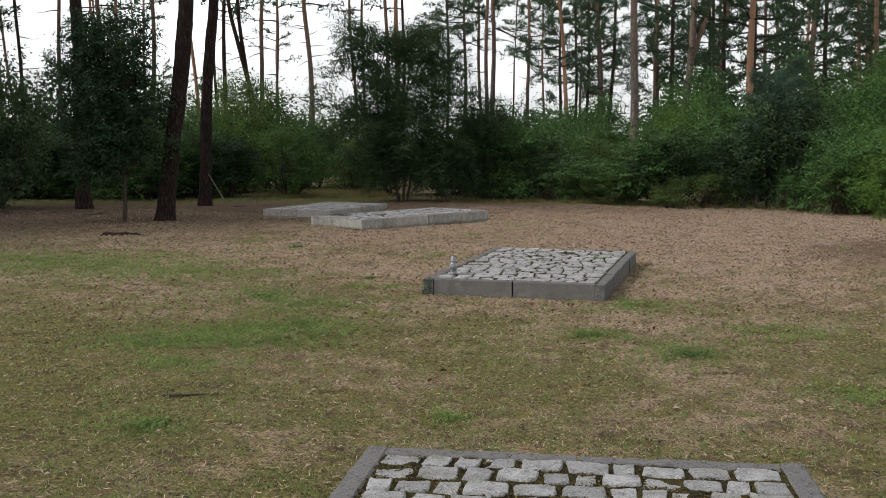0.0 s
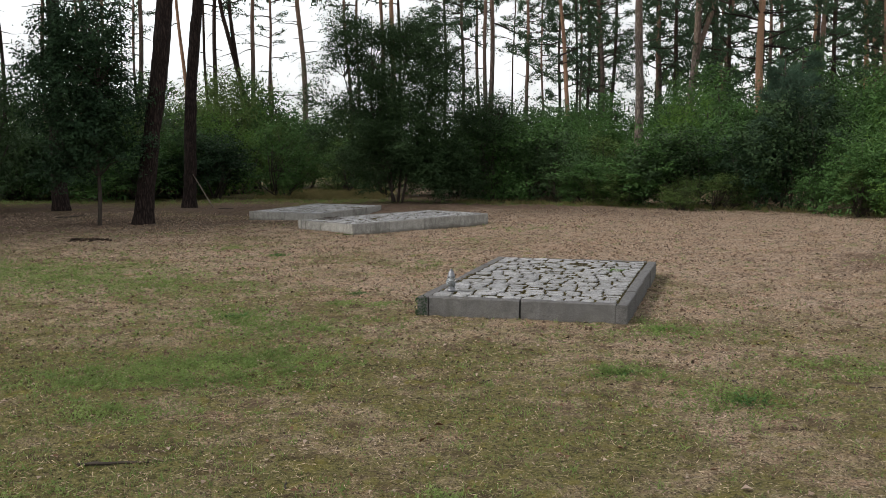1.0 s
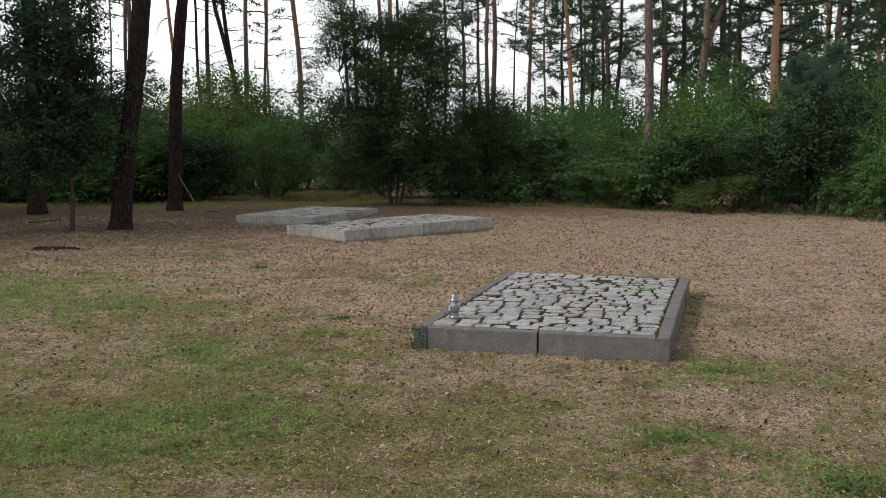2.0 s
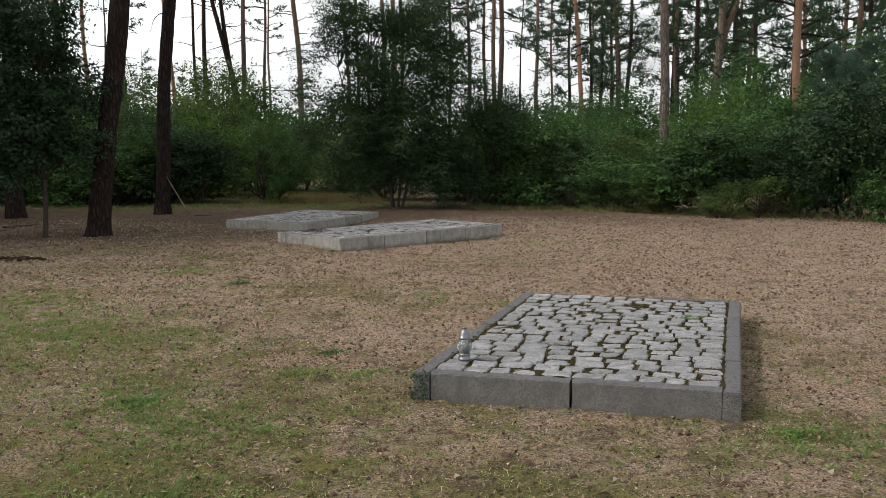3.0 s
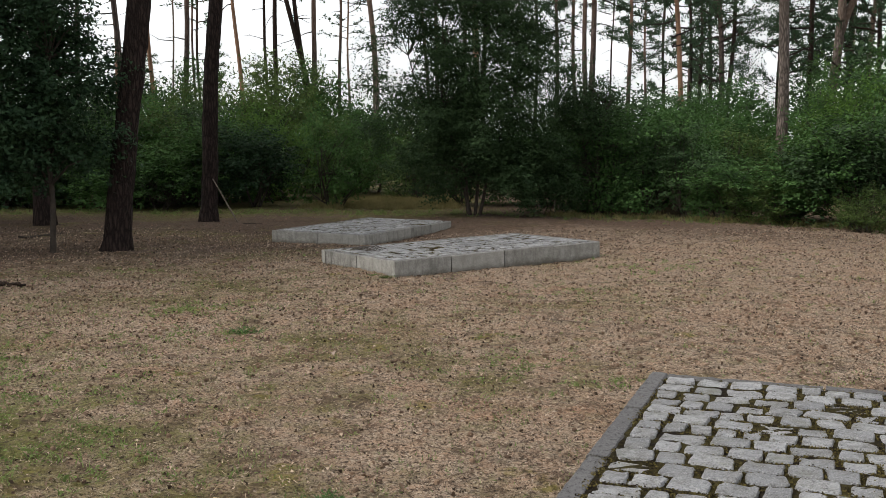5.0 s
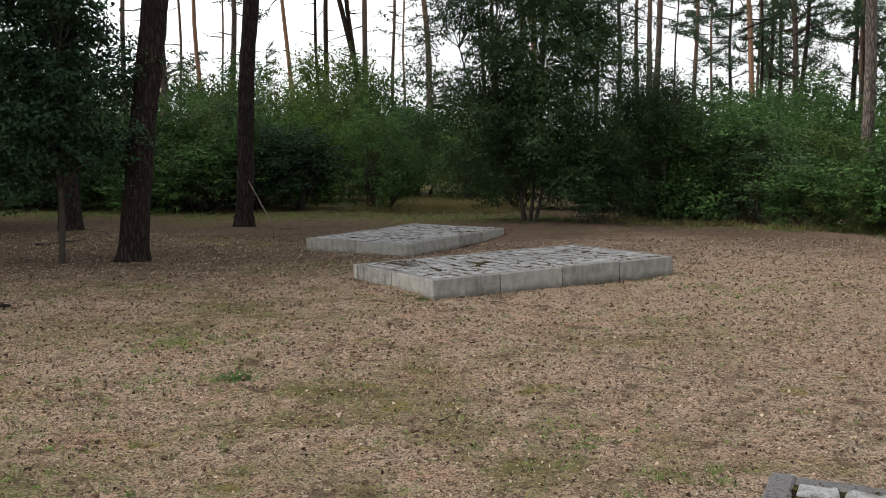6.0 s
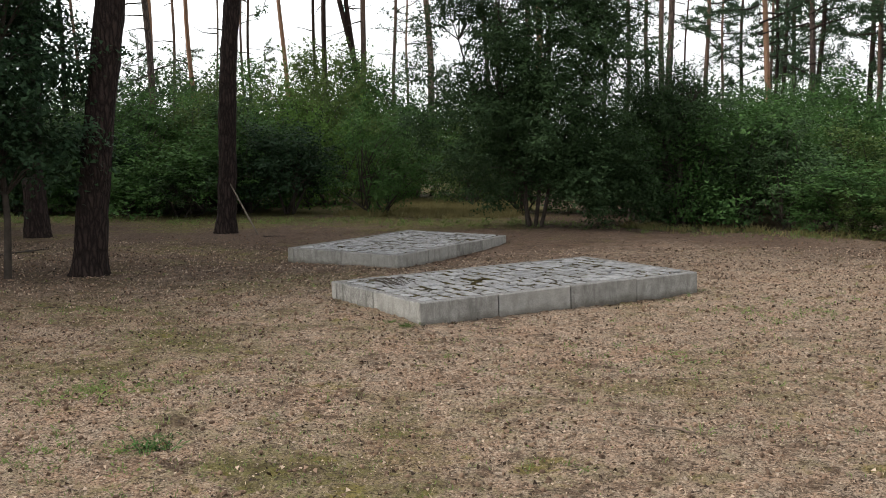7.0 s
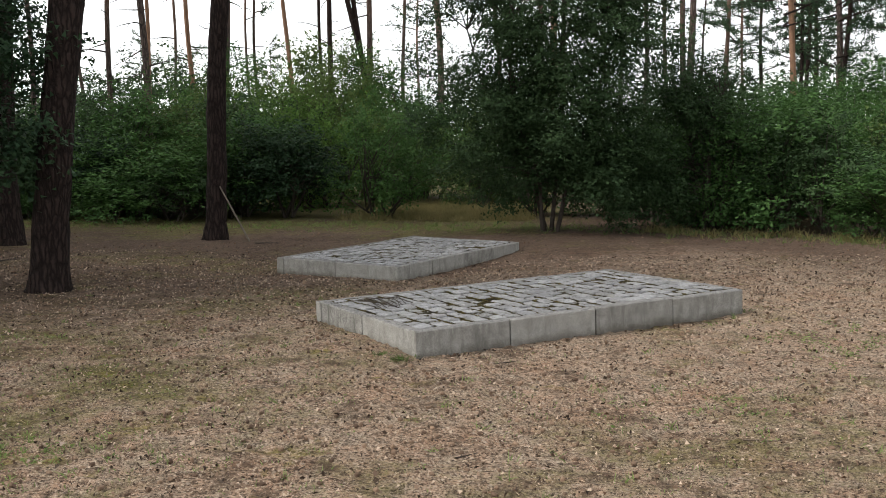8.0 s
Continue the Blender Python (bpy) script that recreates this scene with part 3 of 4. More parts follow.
forked = pine(11.50, 49.0, 0.215, (0.085, 0.0), 0.0, M_BARK_GREY, "low2", seed=63, stubs=3, label="forked grey-barked Scots pine above the shrubs")
part("fork", mesh_of("fork", *tube([(0.50, 0.0, 5.6), (0.80, 0.02, 6.6), (1.25, 0.05, 7.8), (1.55, 0.05, 9.4), (1.70, 0.0, 12.5)], [0.13, 0.135, 0.12, 0.11, 0.06], 10), M_BARK_GREY), forked)


# the wood goes on to the left of the clearing and shades it
for k, (x, y, c) in enumerate([(-14.8, 31.5, "low"), (-18.5, 29.0, "low2"), (-17.8, 33.5, "low"), (-13.3, 25.4, "low2"), (-14.6, 21.8, "low"), (-12.6, 22.6, "low2"), (-13.9, 28.2, "low"), (-16.4, 25.6, "low2"), (-17.6, 17.2, "low"), (-19.6, 18.8, "low2"), (-16.4, 19.4, "low"), (-15.4, 21.0, "low2"), (-18.2, 21.6, "low"), (-20.4, 16.4, "low2"), (-19.6, 25.0, "low"), (-18.0, 14.8, "low2"), (-20.5, 33.5, "low"), (-22.5, 30.5, "low2"), (-24.5, 34.5, "low"), (-19.2, 36.4, "low2"), (-26.0, 30.0, "low"), (-23.0, 38.0, "low2"), (-17.5, 30.3, "low2"), (-21.0, 40.5, "low")]):
    pine(x, y, 0.18, (0.0, 0.0), 0.0, M_BARK_SHADED, "far" if x < -17 else c, seed=90 + k, stubs=2, label="Scots pine of the wood with bark darkened for shade")


# ---- shrubs ----
def shrub_set(name, leaf, seed, lobes, count, size, stems, spread=0.165, bare=0.0):
    """Meshes of a shrub about 2 m wide and 2 m high."""
    rng = np.random.default_rng(seed)
    lb = []
    for k in range(lobes):
        a, d = rng.random() * 6.283, 0.75 * math.sqrt(rng.random())
        z = bare + 0.25 + (1.55 - bare) * rng.random() * (1 - 0.35 * d)
        lb.append((math.cos(a) * d, math.sin(a) * d, z, 0.30 + 0.22 * rng.random(), 0.75 + 0.3 * rng.random()))
    quads, centres = leaf_cloud(lb, count, size, rng, 42, spread, 0.85)
    # loose shoots that break the outline
    shoots = []
    for k in range(26):
        a = rng.random() * 6.283
        o = np.array([math.cos(a) * 0.7, math.sin(a) * 0.7, bare + 0.5 + 1.2 * rng.random()])
        w = unit(np.array([math.cos(a) * 0.7, math.sin(a) * 0.7, 0.3 + 0.8 * rng.random()]))
        t = rng.random(22) * 0.42
        p = o + w * t[:, None] + rng.normal(scale=0.05, size=(22, 3))
        ln = size * (0.6 + 0.5 * rng.random(22))
        shoots.append(small_leaves(p, unit(np.array([0, 0, 0.7]) + rng.normal(scale=0.6, size=(22, 3))), ln, ln * 0.5, rng))
    foliage = quad_mesh("foliage", np.concatenate([quads] + shoots), leaf)
    pieces = []
    pick = rng.choice(len(centres), min(len(centres), 46), replace=False)
    for k in range(stems):
        a = rng.random() * 6.283
        base = np.array([math.cos(a) * 0.14, math.sin(a) * 0.14, -0.06])
        top = np.array(lb[k % len(lb)][:3])
        mid = (base + top) / 2 + rng.normal(scale=0.10, size=3)
        pieces.append(tube([base, (base + mid) / 2, mid, top], [0.028, 0.024, 0.018, 0.008], 5))
        for j in pick[k::stems]:
            pieces.append(tube([mid, (mid + centres[j]) / 2 + np.array([0, 0, 0.08]), centres[j]], [0.012, 0.008, 0.003], 3))
    v, f = joined(pieces)
    return mesh_of("stems", v, f, M_STEM), foliage


SHRUBS = {
    "hazel": (shrub_set("hazel", M_LEAF, 101, 17, 10500, 0.060, 6), "dense green broad-leaved shrub at the wood's edge"),
    "hazel2": (shrub_set("hazel2", M_LEAF, 102, 15, 10500, 0.056, 6), "dense mid-green broad-leaved shrub"),
    "dark": (shrub_set("dark", M_CHERRY, 103, 17, 10500, 0.058, 6, 0.165, 0.25), "dark green leafy shrub shading the ground"),
    "dark2": (shrub_set("dark2", M_OAK, 104, 16, 10000, 0.060, 5, 0.165, 0.25), "dark oak shrub with drooping foliage"),
    "lime": (shrub_set("lime", M_LIME, 105, 13, 9500, 0.055, 5, 0.16), "light green shrub with sunlight put into its leaf colour"),
    "olive": (shrub_set("olive", M_OLIVE, 106, 14, 9500, 0.050, 7, 0.16), "loose olive-green shrub with thin stems"),
    "low_green": (shrub_set("low_green", M_LEAF, 111, 10, 4200, 0.062, 5), "low green growth at the foot of the shrubs"),
    "low_dark": (shrub_set("low_dark", M_CHERRY, 112, 10, 4200, 0.060, 5), "low dark green growth at the foot of the shrubs"),
    "low_olive": (shrub_set("low_olive", M_OLIVE, 113, 9, 3800, 0.058, 5), "low olive growth with thin stems"),
    "far_green": (shrub_set("far_green", M_LEAF, 107, 14, 8600, 0.066, 5), "green broad-leaved shrub further back in the wood"),
    "far_dark": (shrub_set("far_dark", M_CHERRY, 108, 14, 8600, 0.066, 5), "dark green shrub further back in the wood"),
    "far_olive": (shrub_set("far_olive", M_OLIVE, 109, 13, 8600, 0.060, 5), "olive-green shrub further back in the wood"),
}


def shrub(kind, x, y, wide, high, turn=0.0, name="shrub", label=""):
    (stems, foliage), words = SHRUBS[kind]
    base = thing(name, pose(x, y, lie(x, y) - 0.02, 0, 0, turn) @ Matrix.Diagonal((wide / 2, wide / 2, high / 2, 1)), label or words, "shrub", "shrubs along the clearing")
    tagged(part("branchwork", stems, base), kind="stuff")
    tagged(part("foliage", foliage, base), kind="stuff")
    return base


def belt(rows, seed):
    rng = np.random.default_rng(seed)
    for kinds, x0, y0, x1, y1, n, wide, high in rows:
        for k in range(n):
            u = (k + 0.5) / n
            kind = kinds[int(rng.integers(len(kinds)))]
            shrub(kind, x0 + (x1 - x0) * u + rng.normal(0, 0.35), y0 + (y1 - y0) * u + rng.normal(0, 0.4), wide * rng.uniform(0.8, 1.25), high * rng.uniform(0.82, 1.2), rng.uniform(0, 360))


belt([
    # the wood's edge on the far side of the clearing
    (("hazel", "dark", "hazel2"), 0.6, 33.6, 4.3, 31.4, 4, 2.7, 2.4),
    (("hazel", "dark", "hazel2"), 4.6, 31.0, 6.3, 30.0, 2, 2.5, 1.8),
    (("dark", "hazel", "dark2"), 6.2, 29.8, 9.6, 26.6, 4, 2.8, 2.7),
    (("hazel", "dark", "olive"), 9.9, 25.6, 12.4, 23.0, 3, 2.7, 2.3),
    (("hazel2", "hazel", "olive"), 0.0, 37.0, 7.0, 34.6, 5, 3.0, 2.4),
    (("far_green", "dark", "far_green"), 8.5, 33.0, 15.5, 27.5, 6, 3.2, 3.6),
    (("far_green", "far_olive", "far_dark"), 12.0, 37.0, 21.0, 30.0, 6, 3.6, 4.2),
    (("far_green", "far_dark", "far_green"), 1.0, 43.0, 8.0, 42.0, 5, 3.6, 3.5),
    (("far_green", "far_dark"), 9.5, 42.0, 16.5, 41.0, 4, 3.8, 4.4),
    (("far_dark", "far_green"), 11.0, 52.0, 30.0, 50.0, 6, 4.6, 5.2),
    # behind the leaning pine and the pole
    (("dark", "dark2", "hazel"), -7.0, 36.0, -12.5, 35.0, 4, 3.0, 2.6),
    (("dark2", "far_dark"), -13.5, 35.5, -20.5, 36.5, 5, 3.2, 2.8),
    (("olive", "hazel2", "lime"), -5.5, 40.0, -13.5, 38.5, 6, 3.1, 3.5),
    (("far_green", "far_dark", "far_olive"), -14.5, 40.0, -26.0, 42.0, 7, 3.6, 3.3),
    (("far_olive", "far_green"), -3.0, 45.0, -14.0, 45.0, 6, 3.8, 4.6),
    (("far_dark", "far_green"), -15.5, 48.0, -30.0, 50.0, 7, 4.4, 4.6),
    (("olive", "hazel2", "dark"), -8.6, 37.4, -14.6, 36.8, 4, 3.2, 3.7),
    # low growth at the foot of the shrubs
    (("low_green", "low_olive", "low_dark"), 3.6, 31.0, 6.0, 29.2, 4, 1.4, 0.9),
    (("low_green", "low_dark", "low_olive"), 6.6, 28.2, 9.6, 25.2, 5, 1.6, 1.1),
    (("low_olive", "low_dark", "low_green"), -9.4, 34.6, -19.0, 34.8, 6, 1.8, 1.2),
], 77)
for k, (x, y) in enumerate([(-13.6, 26.6), (-14.4, 22.0), (-16.6, 25.0), (-13.2, 29.8)]):
    shrub("far_dark", x, y, 3.6, 4.8, 70.0 * k)
shrub("hazel2", 4.8, 38.5, 2.8, 3.4, 15)
shrub("far_green", 6.2, 37.5, 2.4, 2.5, 75)
shrub("lime", 9.0, 37.0, 2.6, 4.6, 30, label="bright green leafy shrub beside the grey pine")
shrub("far_green", 13.6, 31.5, 3.4, 5.0, 20)
shrub("far_green", 15.6, 33.0, 3.6, 5.3, 130)
shrub("far_green", 12.0, 33.2, 3.2, 4.8, 220)
shrub("far_dark", 17.5, 31.0, 3.6, 5.4, 60)
shrub("hazel", 5.7, 37.5, 2.6, 3.4, 310)
shrub("hazel2", 8.8, 38.4, 2.8, 4.1, 200)
shrub("lime", 13.6, 29.5, 2.6, 3.9, 150)
shrub("lime", 12.6, 27.6, 2.4, 3.1, 80)
shrub("lime", 10.6, 23.3, 1.9, 2.1, 10)
shrub("lime", 11.0, 26.0, 2.0, 2.7, 50)
shrub("olive", 6.35, 27.6, 1.2, 0.95, 120, label="low pale green shrub at the shrubs' foot")
shrub("hazel2", -5.4, 35.6, 2.5, 2.9, 200, label="rounded green shrub beside the grassy gap")
shrub("far_olive", -8.6, 41.5, 3.6, 4.9, 65)
shrub("olive", -3.6, 39.5, 2.4, 2.2, 40)
shrub("dark", -1.9, 36.4, 2.6, 2.4, 140)
shrub("far_green", -3.4, 42.3, 3.4, 3.0, 300)


def leafy_tree(x, y, leaf, trunk_r, stems, clouds, size, seed, label):
    """A small broad-leaved tree with branching stems and a ragged crown of several leaf clouds (lobes, count)."""
    rng = np.random.default_rng(seed)
    base = thing("broadleaf_tree", pose(x, y, lie(x, y)), label, "tree")
    made = [leaf_cloud(lobes, count, size, rng, 26, 0.17) for lobes, count in clouds]
    quads, centres = np.concatenate([q for q, _ in made]), np.concatenate([c for _, c in made])
    trunk, branches = [], []
    for way in stems:
        way = np.array(way, float)
        u = np.linspace(0, 1, len(way))
        t = np.linspace(0, 1, 12)
        pts = np.stack([np.interp(t, u, way[:, k]) for k in range(3)], 1) + np.stack([np.sin(t * 9 + way[0, 0] * 9), np.cos(t * 7 + way[0, 1] * 7), 0 * t], 1) * 0.035 * np.minimum(1, t * 4)[:, None]
        trunk.append(tube(pts, trunk_r * np.linspace(1.0, 0.22, 12), 9))
        gap = np.linalg.norm(centres[:, None] - pts[None, 3:], axis=2)
        for j in rng.choice(len(centres), min(len(centres), 200), replace=False):
            k = int(gap[j].argmin())
            if 0.2 < gap[j, k] < 0.9:
                q = pts[3 + max(0, k - 1)]
                branches.append(tube([q, (q + centres[j]) / 2 + np.array([0, 0, 0.10]), centres[j]], [0.016, 0.010, 0.003], 4))
    v, f = joined(trunk)
    part("trunk", mesh_of("trunk", v, f, M_STEM), base)
    v, f = joined(branches)
    tagged(part("branchwork", mesh_of("branchwork", v, f, M_STEM), base), kind="stuff")
    tagged(part("crown", quad_mesh("crown", quads, leaf), base), kind="stuff")
    return base


def lobes_in(seed, n, rx, ry, z0, z1, r, cx=0.0, cy=0.0):
    rng = np.random.default_rng(seed)
    out = []
    for k in range(n):
        z = z0 + (z1 - z0) * (k + 0.5) / n
        w = 1 - 0.55 * abs((z - z0) / (z1 - z0) - 0.40) * 1.6
        a, d = rng.random() * 6.283, math.sqrt(rng.random())
        out.append((cx + math.cos(a) * d * rx * w, cy + math.sin(a) * d * ry * w, z, r * rng.uniform(0.7, 1.2), 0.8))
    return out


leafy_tree(-1.30, 31.9, M_CHERRY, 0.046,
           [[(-0.12, 0, -0.08), (-0.20, 0, 0.9), (-0.55, 0.05, 1.9), (-0.75, 0.1, 3.2), (-0.75, 0.1, 5.6)], [(0.02, 0.1, -0.08), (0.10, 0.1, 1.2), (0.15, 0.2, 3.0), (0.35, 0.2, 5.6)],
            [(0.12, -0.06, -0.08), (0.35, -0.1, 1.0), (0.85, 0, 2.4), (1.15, 0, 4.4)], [(-0.05, 0.15, -0.08), (-0.45, 0.3, 1.2), (-1.30, 0.4, 2.8), (-1.75, 0.4, 4.2)]],
           [(lobes_in(5, 46, 1.6, 1.5, 0.7, 5.4, 0.58, 0.75), 78000), (lobes_in(15, 36, 1.55, 1.2, 1.3, 5.5, 0.48, -1.15), 36000), (lobes_in(35, 16, 1.5, 1.0, 0.7, 2.8, 0.5, -0.6), 18000), (lobes_in(25, 10, 1.2, 0.8, 0.3, 1.6, 0.5, 1.3), 14000)],
           0.062, 201, "large dark many-stemmed tree with a loose ragged crown")
leafy_tree(-7.38, 23.1, M_OAK, 0.05, [[(0, 0, -0.08), (0.02, 0, 2.0), (0.12, 0, 4.2)]], [(lobes_in(6, 32, 1.28, 1.2, 1.10, 4.6, 0.50, -0.34, 0.1), 42000)], 0.072, 202, "young oak with leaves darkened for shade and a thin straight stem")
leafy_tree(1.6, 33.0, M_CHERRY, 0.05, [[(0, 0, -0.08), (0.1, 0, 1.4), (0.3, 0, 2.8)], [(0.2, 0, -0.08), (-0.2, 0.1, 1.3), (-0.5, 0.2, 2.6)]], [(lobes_in(7, 24, 1.6, 1.3, 0.4, 3.0, 0.6), 30000)], 0.060, 203, "dark spreading small tree with leaves to the ground")


def young_pine(x, y, height, seed, reach=1.05, per=12, limbs=60, needle=None):
    rng = np.random.default_rng(seed)
    base = thing("young_pine", pose(x, y, lie(x, y)), "young blue-green pine among the broad-leaved shrubs", "tree")
    v, f = tube([(0, 0, -0.05), (0.02, 0, height * 0.5), (0, 0.02, height)], [0.05, 0.03, 0.008], 7)
    part("trunk", mesh_of("trunk", v, f, M_STEM), base)
    pieces, tips, ways = limb_set([(0, 0, z) for z in np.linspace(0, height, 6)], height, 0.5, limbs, reach, rng)
    v, f = joined(pieces)
    tagged(part("branchwork", mesh_of("branchwork", v, f, M_STEM), base), kind="stuff")
    tagged(part("needles", quad_mesh("needles", needle_tufts(tips, ways, per, 0.11, 0.009 * reach, rng), needle or M_NEEDLE_BLUE), base), kind="stuff")


young_pine(8.9, 27.4, 3.9, 301)
young_pine(10.1, 29.5, 4.4, 302)
for k, (x, y, h) in enumerate([(-14.8, 62.0, 6.6), (-17.4, 63.0, 7.4), (-20.5, 60.0, 7.0), (-24.0, 62.0, 7.8), (-9.0, 68.0, 6.4), (-5.6, 70.0, 6.0)]):
    young_pine(x, y, h, 310 + k, 1.7, 3, 50, M_NEEDLE_FAR)


# ---- far woods closing the view ----
def far_woods(x0, x1, y, low, high, count, seed, leaf):
    rng = np.random.default_rng(seed)
    lobes = []
    n = int((x1 - x0) / 2.2)
    for k in range(n):
        x = x0 + (x1 - x0) * (k + rng.random()) / n
        h = rng.uniform(low, high)
        for z in np.arange(0.8, h, 1.3):
            lobes.append((x + rng.normal(0, 0.6), y + rng.normal(0, 2.0), z, rng.uniform(0.9, 1.5), 0.9))
    quads, _ = leaf_cloud(lobes, count, 0.15, rng, 24, 0.36)
    ob = new("far_woods", quad_mesh("far_woods", quads, leaf))
    return tagged(ob, "distant belt of green woodland undergrowth", "woods", kind="stuff")


far_woods(-62, 12, 80, 3.0, 5.2, 50000, 401, M_LEAF)
far_woods(12, 74, 82, 8.0, 16.0, 100000, 402, M_OAK)
far_woods(-90, 100, 105, 3.5, 6.5, 40000, 403, M_LEAF)
# ---- what lies and grows on the ground ----
SLABS = [(1.066, 0.894, -0.155), (1.706, 10.436, -0.283), (-1.674, 20.608, -0.891), (-2.891, 25.632, -0.378)]


def off_slabs(p, margin=0.02):
    keep = np.ones(len(p), bool)
    for x, y, a in SLABS:
        dx, dy = p[:, 0] - x, p[:, 1] - y
        u, v = dx * math.cos(a) + dy * math.sin(a), -dx * math.sin(a) + dy * math.cos(a)
        keep &= ~((u > -2.0 - margin) & (u < margin) & (v > -margin) & (v < 3.5 + margin))
    return keep


def strewn(n, y0, y1, rng, wide=0.5, power=1.6):
    """Places in the clearing, thicker towards its near end."""
    y = y0 + (y1 - y0) * rng.random(n) ** power
    x = (rng.random(n) * 2 - 1) * (1.6 + wide * y) - 0.05 * y
    p = np.stack([x, y], 1)
    return p[off_slabs(p)]


def on_ground(p, up=0.0):
    return np.column_stack([p, np.array([lie(a, b) for a, b in p]) + up])


def mottled(p, scale, seed):
    return np.array([noise.noise(Vector((a * scale, b * scale, seed))) for a, b in p])


def blade_quads(roots, height, width, rng, splay=0.55):
    n = len(roots)
    d = unit(rng.normal(scale=splay, size=(n, 3)) * np.array([1, 1, 0.2]) + np.array([0, 0, 1.0]))
    side = unit(np.cross(d, rng.normal(size=(n, 3)))) * (width / 2)
    h = height[:, None]
    droop = d * np.array([1, 1, 0]) * h * 0.5
    mid, tip = roots + d * h * 0.55, roots + d * h + droop
    low = np.stack([roots - side, roots + side, mid + side * 0.85, mid - side * 0.85], 1)
    top = np.stack([mid - side * 0.85, mid + side * 0.85, tip + side * 0.1, tip - side * 0.1], 1)
    return np.concatenate([low, top])


def stuff(name, quads, material, label, category):
    return tagged(new(name, quad_mesh(name, quads, material)), label, category, kind="stuff")


def build_lawn():
    rng = np.random.default_rng(501)
    # thin lawn, mottled
    p = strewn(60000, 2.5, 21, rng, 0.46, 1.30)
    green = 0.55 + 0.9 * mottled(p, 0.9, 3.0) + 0.5 * mottled(p, 2.6, 9.0) - 0.035 * (p[:, 1] - 9) - 0.07 * p[:, 0]
    p = p[rng.random(len(p)) < np.clip(green, 0.02, 1.0) * 0.78]
    roots = on_ground(np.repeat(p, 4, 0) + rng.normal(scale=0.028, size=(len(p) * 4, 2)), -0.004)
    stuff("short_grass", needle_tufts(roots, np.tile((0.0, 0.0, 1.0), (len(roots), 1)), 1, 0.026, 0.0046, rng), M_GRASS, "thin short grass and moss over the clearing", "grass")
    # denser tufts
    clumps = [(-1.9, 8.7, 0.42, 150), (-1.35, 8.8, 0.38, 120), (-2.4, 8.4, 0.30, 70), (-1.9, 10.8, 0.5, 90), (-1.2, 10.4, 0.4, 60), (-5.4, 14.6, 1.0, 170), (-7.0, 14.9, 1.1, 170), (-3.9, 13.2, 0.8, 110),
              (2.0, 10.0, 0.32, 70), (1.9, 7.7, 0.26, 45), (1.25, 8.4, 0.14, 28), (2.8, 6.4, 0.22, 40), (-1.75, 5.75, 0.16, 26), (0.0, 5.9, 0.07, 12), (-2.0, 7.5, 0.2, 32), (2.9, 8.6, 0.3, 40)]
    clumps += [(-1.9, 11.0, 0.3, 70), (-1.0, 11.8, 0.12, 22), (-1.5, 10.3, 0.25, 60), (-2.5, 13.0, 0.35, 60), (-0.6, 11.7, 0.1, 18), (1.7, 21.5, 0.5, 34), (0.2, 19.3, 0.4, 16),
               (-3.3, 17.7, 0.3, 50), (1.6, 21.3, 0.5, 12), (-2.7, 16.4, 0.3, 30), (0.1, 15.6, 0.2, 28), (0.4, 19.6, 0.35, 10), (3.0, 22.5, 0.5, 14), (0.55, 14.9, 0.12, 20), (-0.55, 15.2, 0.2, 20)]
    out = []
    for x, y, r, n in clumps:
        if y < 16:
            n, r = int((4.0 if y > 12.5 and x < -3 else 0.7 if y > 12.5 else 1.4 if y > 9.6 else 2.4) * n), 1.15 * r
        c = np.array([x, y]) + rng.normal(scale=r * 0.8, size=(n, 2)) * np.array([1.2, 0.95])
        c = c[off_slabs(c)]
        k = 13
        roots = on_ground(np.repeat(c, k, 0) + rng.normal(scale=0.024, size=(len(c) * k, 2)), -0.004)
        tall = rng.random(len(roots)) < 0.5
        out.append(blade_quads(roots[tall], rng.uniform(0.015, 0.07, int(tall.sum())), 0.0050, rng, 0.9))
        flat = roots[~tall] + np.array([0, 0, 1.0]) * rng.uniform(0.008, 0.045, (int((~tall).sum()), 1))
        ln = rng.uniform(0.010, 0.030, len(flat))
        out.append(leaf_quads(flat, unit(np.array([0, 0, 0.8]) + rng.normal(scale=0.5, size=flat.shape)), ln, ln * 0.55, rng))
    # scattered small tufts
    p = strewn(900, 2.5, 24, rng, 0.46, 1.2)
    roots = on_ground(np.repeat(p, 9, 0) + rng.normal(scale=0.022, size=(len(p) * 9, 2)), -0.004)
    out.append(blade_quads(roots, rng.uniform(0.02, 0.07, len(roots)), 0.005, rng, 0.7))
    stuff("grass_tufts", np.concatenate(out), M_GRASS, "uneven tufts of green grass in the thin lawn", "grass")
    # rough grass under the wood's edge, dry in the gap
    p = np.stack([rng.uniform(-6.2, -1.8, 1300), rng.uniform(34.5, 41.0, 1300)], 1)
    xs = rng.uniform(0.5, 12.0, 260)
    p = np.concatenate([p, np.stack([xs, np.interp(xs, [0.5, 6, 9.6, 12.4], [32.2, 29.4, 25.6, 22.2]) + rng.normal(0, 0.35, 260)], 1)])
    roots = on_ground(np.repeat(p, 12, 0) + rng.normal(scale=0.05, size=(len(p) * 12, 2)), -0.01)
    stuff("rough_grass", blade_quads(roots, rng.uniform(0.05, 0.22, len(roots)), 0.010, rng, 0.4), M_DRY_GRASS, "pale rough grass along the wood's edge", "grass")
    xs = rng.uniform(-19.0, 11.0, 700)
